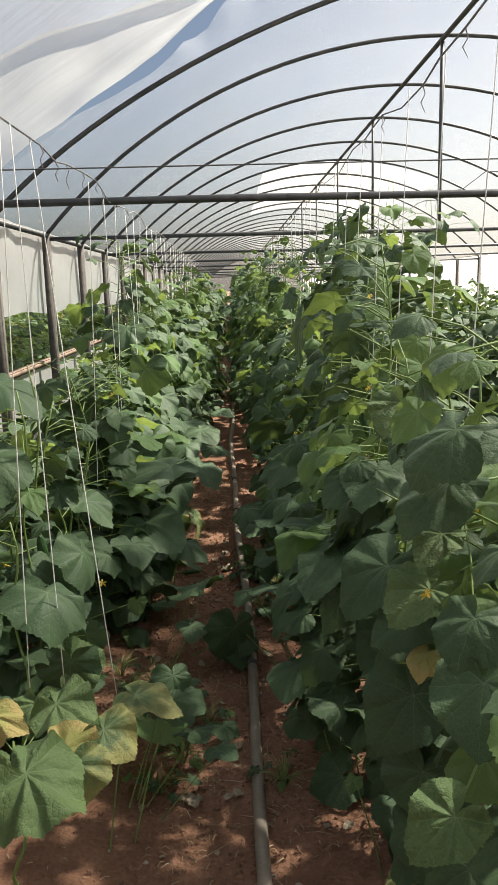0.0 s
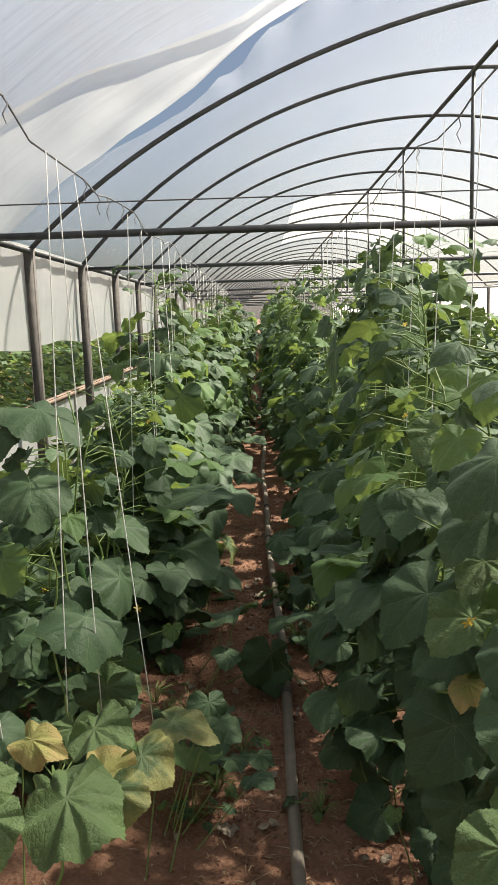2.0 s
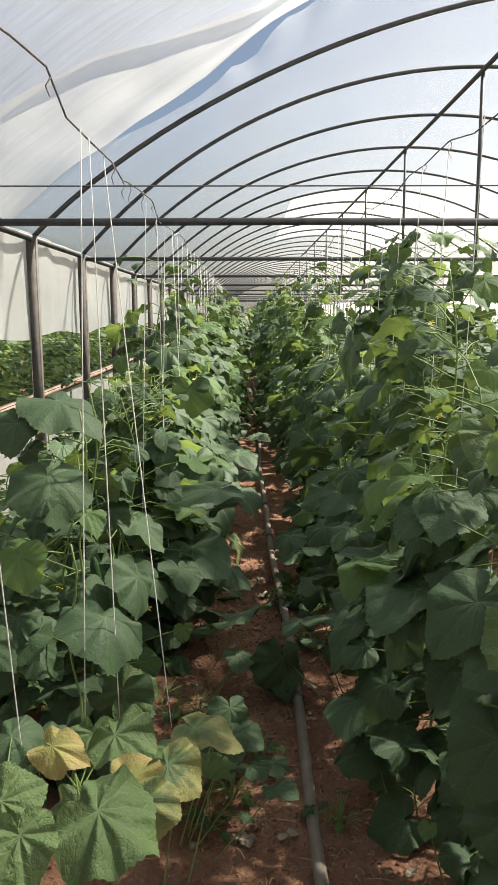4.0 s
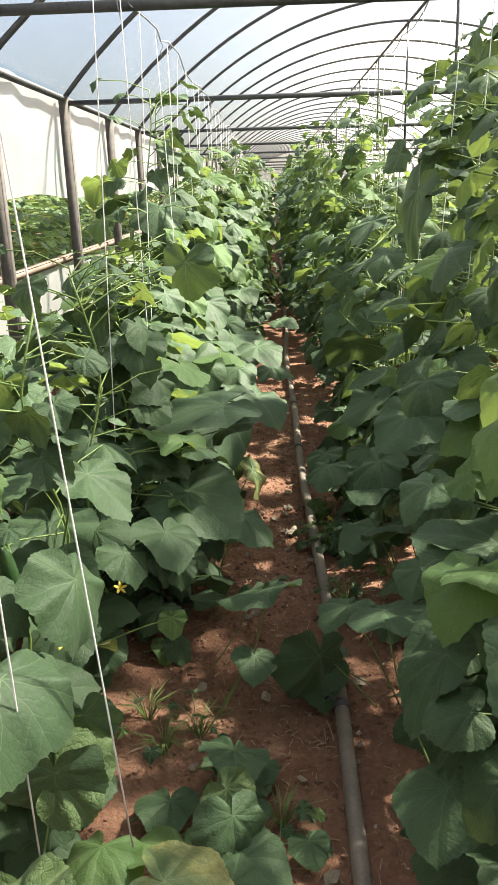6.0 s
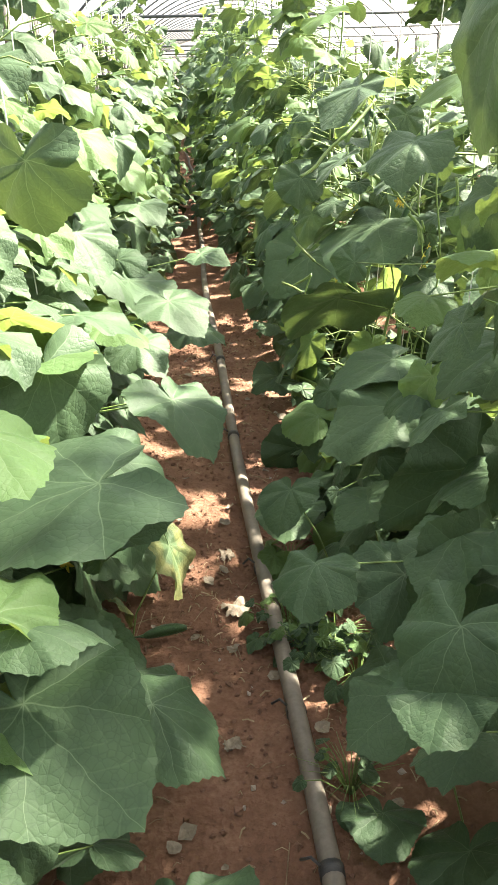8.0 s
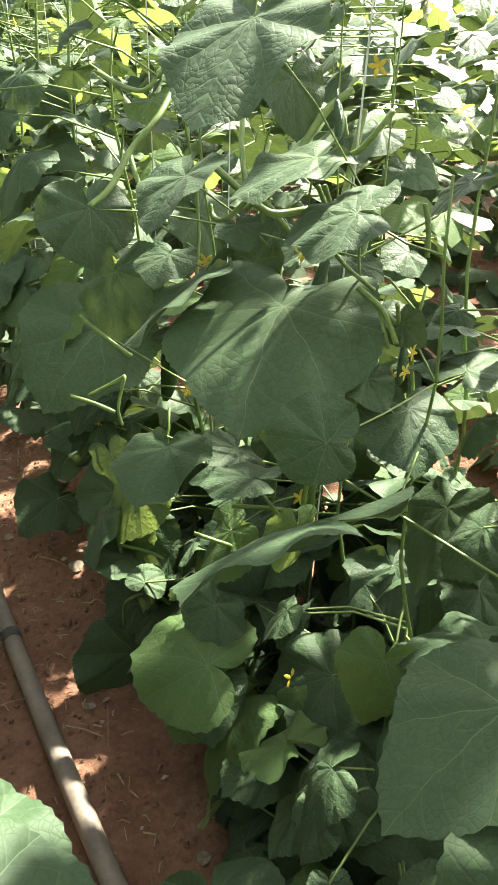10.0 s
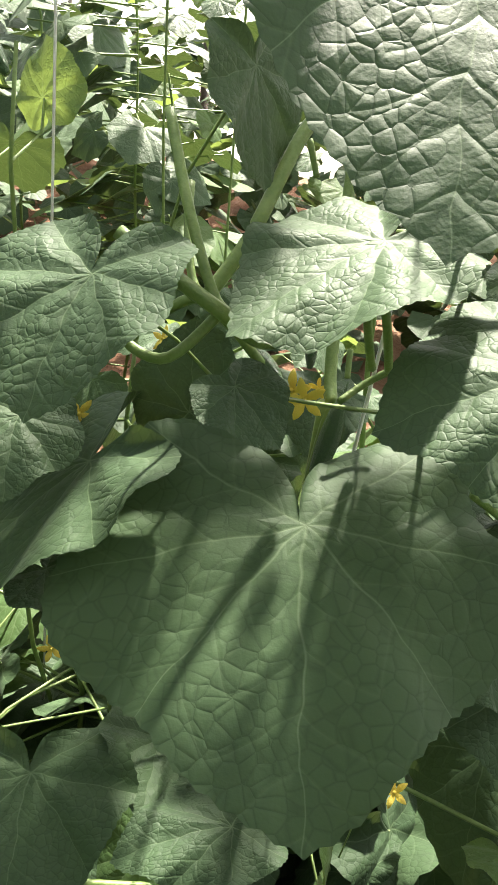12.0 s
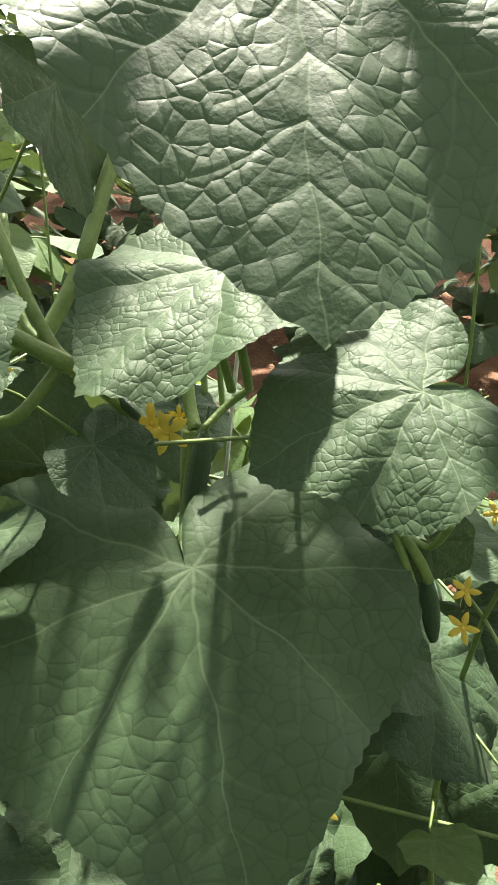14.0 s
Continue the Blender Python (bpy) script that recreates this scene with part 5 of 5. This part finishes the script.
def far_foliage(seed, height, count, size, mix, wide=0.26, name="cucumber_plant", label="leafy cucumber vine farther along the rows", category="cucumber plant", group="far vines"):
    """One far vine: its stem and its leaves, too many and too small to count."""
    rng = random.Random(seed)
    plant = root(name, (0, 0, 0), label, category, group)
    spine, leaves, stalks = vine(rng, (0, 0), height, (0, 0), count, rng.choice((-1, 1)), 0.24, size, mix, keep=None)
    leaves, stalks = [], []
    for i in range(count):
        h = (i + rng.random()) / count
        az = rng.uniform(0, math.tau)
        out = Vector((math.cos(az), math.sin(az), 0))
        node = Vector((0, 0, h * height))
        at = node + out * wide * rng.uniform(0.3, 1.1)
        s = size * rng.uniform(0.7, 1.15) * (1 - 0.5 * max(0, (h - 0.75) / 0.25))
        nrm = Vector((0, 0, rng.uniform(0.4, 1))) + out * rng.uniform(0.1, 0.9)
        leaves.append(("bright" if rng.random() < mix[0] and h > 0.35 else "green", 0, leaf_frame(at, nrm, out + Vector((rng.gauss(0, 0.5), rng.gauss(0, 0.5), -0.6)), s)))
        stalks.append((node, node.lerp(at, 0.5), at))
    vine_body(plant, spine, stalks, rng)
    bm = bmesh.new()
    uvl = bm.loops.layers.uv.new("UVMap")
    for kind_name, _, m in leaves:
        rim = [bm.verts.new(m @ Vector((0.98 * np.interp(d, R_AT, R_IS) * math.sin(radians(a)), 0.98 * np.interp(d, R_AT, R_IS) * math.cos(radians(a)), -0.06 + 0.03 * math.sin(a))))
               for a, d in ((a, abs(a)) for a in (-170, -128, -100, -78, -45, 0, 45, 78, 100, 128, 170))]
        mid = bm.verts.new(m @ Vector((0, 0, 0.02)))
        for p, q in zip(rim, rim[1:]):
            f = bm.faces.new((mid, q, p))
            f.material_index = 1 if kind_name == "bright" else 0
            for loop in f.loops:
                v = m.inverted() @ loop.vert.co
                loop[uvl].uv = (v.x + 0.5, v.y + 0.4)
    part("foliage", bm, [M_LEAF, M_LEAF_BRIGHT], plant)["kind"] = "stuff"
    return plant


def far_rows():
    rng = random.Random(9)
    low = [far_foliage(50 + i, 1.35 + 0.08 * i, 60, 0.19, (0.3, 0)) for i in range(3)]
    tall = [far_foliage(60 + i, 1.72 + 0.07 * i, 75, 0.19, (0.3, 0)) for i in range(3)]
    mids = [far_foliage(70 + i, 0.85 + 0.1 * i, 55, 0.19, (0.35, 0)) for i in range(3)]
    small = [far_foliage(80 + i, 0.45 + 0.08 * i, 30, 0.18, (0.35, 0)) for i in range(3)]
    spots = []
    y = 11.7
    while y < END_Y - 0.6:
        spots += [(low, -0.24, y), (tall, 0.6, y)]
        y += 0.42
    for x, lot, y0, y1 in ((1.2, low, 7.5, END_Y - 0.6), (1.8, low, 6.0, 40), (2.9, low, 0.6, 30), (3.5, low, 0.6, 30), (4.7, low, 0.6, 30)):
        y = y0
        while y < y1:
            spots.append((lot, x, y))
            y += 0.45 if y < 14 else 0.6
    y = 1.2
    while y < 5.9:
        spots.append((mids if not 4.0 < y < 5.6 else small, 1.8, y))
        y += 0.42
    y = 2.6
    while y < 30:
        spots.append((mids, -1.0, y))
        y += 0.5
    used, rest = set(), []
    for lot, x, y in spots:
        k = rng.randrange(3)
        m = Matrix.Translation((x + rng.uniform(-0.06, 0.06), y + rng.uniform(-0.06, 0.06), 0)) @ pose(0, 0, 0, 0, 0, rng.uniform(0, 360))
        ob = lot[k]
        if y > 15 or x > 2.5:
            rest.append((ob, m))
        elif (id(lot), k) not in used:
            used.add((id(lot), k))
            ob.matrix_basis = m
        else:
            copy_thing(ob, m)
    joined(rest, "distant_vines", "distant rows of leafy cucumber vines", "cucumber plants")


def joined(rest, name, label, category):
    """Many far plants as one mesh."""
    co, faces, mats, uvs, base = [], [], [], [], 0
    for ob, m in rest:
        for me, shift in ((c.data, 0 if c.name.startswith("foliage") else 2) for c in ob.children):
            if shift:
                continue
            p = np.empty(len(me.vertices) * 3)
            me.vertices.foreach_get("co", p)
            r = np.array(m)
            co.append(p.reshape(-1, 3) @ r[:3, :3].T + r[:3, 3])
            q = np.empty(len(me.loops), int)
            me.loops.foreach_get("vertex_index", q)
            faces.append(q.reshape(-1, 3) + base)
            w = np.empty(len(me.polygons), int)
            me.polygons.foreach_get("material_index", w)
            mats.append(w)
            t = np.empty(len(me.loops) * 2)
            me.uv_layers[0].data.foreach_get("uv", t)
            uvs.append(t)
            base += len(me.vertices)
    me = bpy.data.meshes.new(name)
    me.from_pydata(np.concatenate(co), [], np.concatenate(faces))
    me.uv_layers.new(name="UVMap").data.foreach_set("uv", np.concatenate(uvs))
    me.polygons.foreach_set("material_index", np.concatenate(mats))
    for m in (M_LEAF, M_LEAF_BRIGHT):
        me.materials.append(m)
    me.shade_smooth()
    tagged(new(name, me), label, category, kind="stuff")


far_rows()


# ---- twines ----
def twines():
    rng = random.Random(21)
    spots = [(-0.46, 1.5, -0.48, 1.85, 0.25), (-0.33, 2.05, -0.377, 2.03, 0.3), (-0.33, 2.15, -0.29, 2.1, 0.37), (-0.33, 2.35, -0.15, 2.15, 0.36)]
    y = 3.3
    while y < 14:
        spots.append((-0.33, y, -0.34 + rng.uniform(-0.1, 0.12), y + rng.uniform(-0.1, 0.1), 0.02))
        y += 0.37
    for x0, y0, x1, y1, z1 in spots:
        bm = bmesh.new()
        tube(bm, bend((x0, y0, 1.985), (x1, y1, z1), 0.0, 6), 0.0016, 5)
        tagged(part("twine", bm, M_STRING), "white twine hanging from the wire to a vine's base", "twine", "climbing twines")
    y = 1.3
    while y < 12:
        bm = bmesh.new()
        tube(bm, bend((0.8, y, 2.14), (0.74 + rng.uniform(-0.08, 0.05), y + rng.uniform(-0.1, 0.1), 0.05), 0.0, 6), 0.0017, 4)
        tagged(part("twine", bm, M_STRING), "white twine hanging from the wire to a vine's base", "twine", "climbing twines")
        y += 0.42


twines()


# ---- outside: shrubs past the open side ----
def shrubs():
    rng = random.Random(33)
    kinds = [far_foliage(90 + i, 1.5 + 0.2 * i, 300, 0.1, (0.35, 0), 0.55, "shrub", "dark leafy shrub growing outside the tunnel", "shrub", "shrubs outside") for i in range(3)]
    used = set()
    y = 1.0
    while y < 45:
        k = rng.randrange(3)
        m = Matrix.Translation((-2.25 - rng.uniform(0, 0.6), y, 0)) @ pose(0, 0, 0, 0, 0, rng.uniform(0, 360)) @ Matrix.Scale(1.0, 4)
        if k in used:
            copy_thing(kinds[k], m)
        else:
            used.add(k)
            kinds[k].matrix_basis = m
        y += 0.42 if y < 16 else 0.8


shrubs()


# ---- litter and weeds on the ground ----
def soil_height(x, y):
    z = 0.02 * noise.noise(Vector((x * 2.1, y * 2.1, 0))) + 0.012 * noise.noise(Vector((x * 9, y * 9, 3)))
    return z + sum(0.045 * math.exp(-((x - row_x) / 0.22) ** 2) for row_x in (-0.42, 0.76, 1.8))


def litter():
    rng = random.Random(77)
    straw, clods, stones, crisp = bmesh.new(), bmesh.new(), bmesh.new(), bmesh.new()
    for _ in range(3400):
        x, y = rng.gauss(0.2, 0.3), rng.uniform(1.3, 6.5)
        if noise.noise(Vector((x * 4, y * 3, 7))) < rng.uniform(-0.5, 0.25):
            continue
        z = soil_height(x, y)
        a, n = rng.uniform(0, math.tau), rng.uniform(0.004, 0.016) * (4 if rng.random() < 0.05 else 1)
        d = Vector((math.cos(a), math.sin(a), 0)) * n
        p = Vector((x, y, z + 0.004))
        tube(straw, [p - d, p + Vector((0, 0, rng.uniform(0, 0.01))), p + d], rng.uniform(0.0007, 0.0022), 3)
    for bm, count, low, high in ((clods, 5200, 0.002, 0.009), (stones, 120, 0.003, 0.011)):
        for _ in range(count):
            x, y = rng.gauss(0.2, 0.33), rng.uniform(1.2, 7.0)
            r = rng.uniform(low, high) * (1.7 if rng.random() < 0.05 else 1)
            m = Matrix.Translation((x, y, soil_height(x, y) + r * 0.25)) @ pose(0, 0, 0, rng.uniform(0, 360), rng.uniform(0, 360), 0) @ Matrix.Diagonal((r, r * rng.uniform(0.6, 1), r * rng.uniform(0.5, 0.9), 1))
            vs = [bm.verts.new(m @ Vector(v)) for v in ((1, 0, 0), (-1, 0, 0.1), (0, 1, 0), (0.1, -1, 0), (0, 0, 1), (0, 0.1, -1))]
            for t in ((0, 2, 4), (2, 1, 4), (1, 3, 4), (3, 0, 4), (2, 0, 5), (1, 2, 5), (3, 1, 5), (0, 3, 5)):
                bm.faces.new([vs[i] for i in t])
    for _ in range(90):
        x, y = rng.gauss(0.2, 0.25), rng.uniform(1.4, 6.0)
        r = rng.uniform(0.007, 0.022)
        m = Matrix.Translation((x, y, soil_height(x, y) + 0.008)) @ pose(0, 0, 0, rng.uniform(-25, 25), rng.uniform(-25, 25), rng.uniform(0, 360)) @ Matrix.Scale(r, 4)
        mid = crisp.verts.new(m @ Vector((0, 0, 0)))
        rim = [crisp.verts.new(m @ Vector((math.cos(k * 0.7) * rng.uniform(0.7, 1.2), math.sin(k * 0.7) * rng.uniform(0.6, 1), rng.uniform(0, 0.5)))) for k in range(9)]
        for k in range(9):
            crisp.faces.new((mid, rim[k], rim[(k + 1) % 9]))
    for nm, bm, mat, lab in (("straw_litter", straw, M_STRAW, "scattered dry straw and stalks on the soil"), ("soil_clods", clods, M_CLOD, "loose reddish soil crumbs on the path"),
                             ("pebbles", stones, M_PEBBLE, "pale small pebbles scattered on the soil"), ("dry_leaf_litter", crisp, M_DRYLEAF, "crisp grey dead leaf scraps on the soil")):
        tagged(part(nm, bm, mat, smooth=False), lab, "litter", kind="stuff")


litter()


def weeds():
    rng = random.Random(88)
    for x, y, size, count in ((0.33, 3.95, 0.055, 26), (0.29, 4.08, 0.05, 24), (0.4, 4.02, 0.06, 22), (0.36, 4.14, 0.05, 16), (0.42, 3.85, 0.06, 12), (0.33, 4.36, 0.09, 4), (-0.2, 2.78, 0.04, 3), (-0.12, 2.86, 0.04, 4), (-0.26, 2.9, 0.04, 2), (-0.05, 2.2, 0.05, 10), (0.02, 2.35, 0.05, 8), (0.1, 2.55, 0.05, 5), (0.35, 2.2, 0.05, 6), (0.34, 3.55, 0.045, 10)):
        thing = root("weed", (x, y, soil_height(x, y)), "small green weed growing beside the hose", "weed", "weeds on the path")
        bm = bmesh.new()
        spots = []
        for _ in range(count):
            a = rng.uniform(0, math.tau)
            q = Vector((math.cos(a), math.sin(a), 0)) * rng.uniform(0.02, 0.11) + Vector((0, 0, rng.uniform(0.02, 0.09)))
            tube(bm, [(0, 0, -0.01), q * 0.6 + Vector((0, 0, 0.015)), q], 0.0014, 3)
            spots.append((q, a))
        for _ in range(26):
            a = rng.uniform(0, math.tau)
            d = Vector((math.cos(a), math.sin(a), 0))
            tube(bm, [(0, 0, -0.01), d * 0.03 + Vector((0, 0, 0.05)), d * rng.uniform(0.06, 0.12) + Vector((0, 0, 0.06))], [0.0016, 0.0014, 0.0004], 3)
        part("grass", bm, M_STEM, thing)["kind"] = "stuff"
        for q, a in spots:
            put_leaf(thing, LEAVES["bright" if rng.random() < 0.3 else "green"][rng.randrange(7)],
                     Matrix.Translation(thing.location) @ leaf_frame(q, (math.cos(a) * 0.4, math.sin(a) * 0.4, 1), (math.cos(a), math.sin(a), -0.2), size * rng.uniform(0.6, 1.2)))


weeds()


# ---- small things lying on the path ----
def dead_leaf(x, y, size, turn):
    """A crumpled dry leaf on the soil."""
    bm = bmesh.new()

    def f(a, b):
        u, v = a - 0.5, b - 0.5
        edge = 0.8 + 0.35 * noise.noise(Vector((u * 5 + x * 9, v * 5, 1)))
        return size * u * edge * 1.2, size * v * edge, size * (0.14 + 0.22 * noise.noise(Vector((u * 4, v * 4, x * 7))) + 0.1 * noise.noise(Vector((u * 11, v * 11, 3))))

    sheet(bm, f, 14, 14)
    ob = part("dead_leaf", bm, M_DRYLEAF)
    ob.matrix_basis = Matrix.Translation((x, y, soil_height(x, y) + 0.004)) @ pose(0, 0, 0, 0, 0, turn)
    tagged(ob, "crumpled grey dead leaf lying beside the hose", "dead leaf", "dead leaves")


for x, y, size, turn in ((0.165, 4.17, 0.075, 30), (0.15, 4.42, 0.05, 100), (0.12, 3.7, 0.04, 200), (0.38, 3.6, 0.04, 60), (0.06, 2.15, 0.06, 150)):
    dead_leaf(x, y, size, turn)
fallen_flower = new("fallen_flower", FLOWER)
fallen_flower.matrix_basis = Matrix.Translation((0.33, 4.28, soil_height(0.33, 4.28) + 0.02)) @ pose(0, 0, 0, 25, 10, 40) @ Matrix.Scale(0.017, 4)
tagged(fallen_flower, "small yellow cucumber flower lying on the soil", "flower")
fallen_fruit = new("young_cucumber", CUCUMBERS[0])
fallen_fruit.matrix_basis = Matrix.Translation((-0.08, 4.06, soil_height(-0.08, 4.06) + 0.022)) @ pose(0, 0, 0, 0, -88, 10) @ Matrix.Scale(0.11, 4)
tagged(fallen_fruit, "young green cucumber lying on the soil", "cucumber")
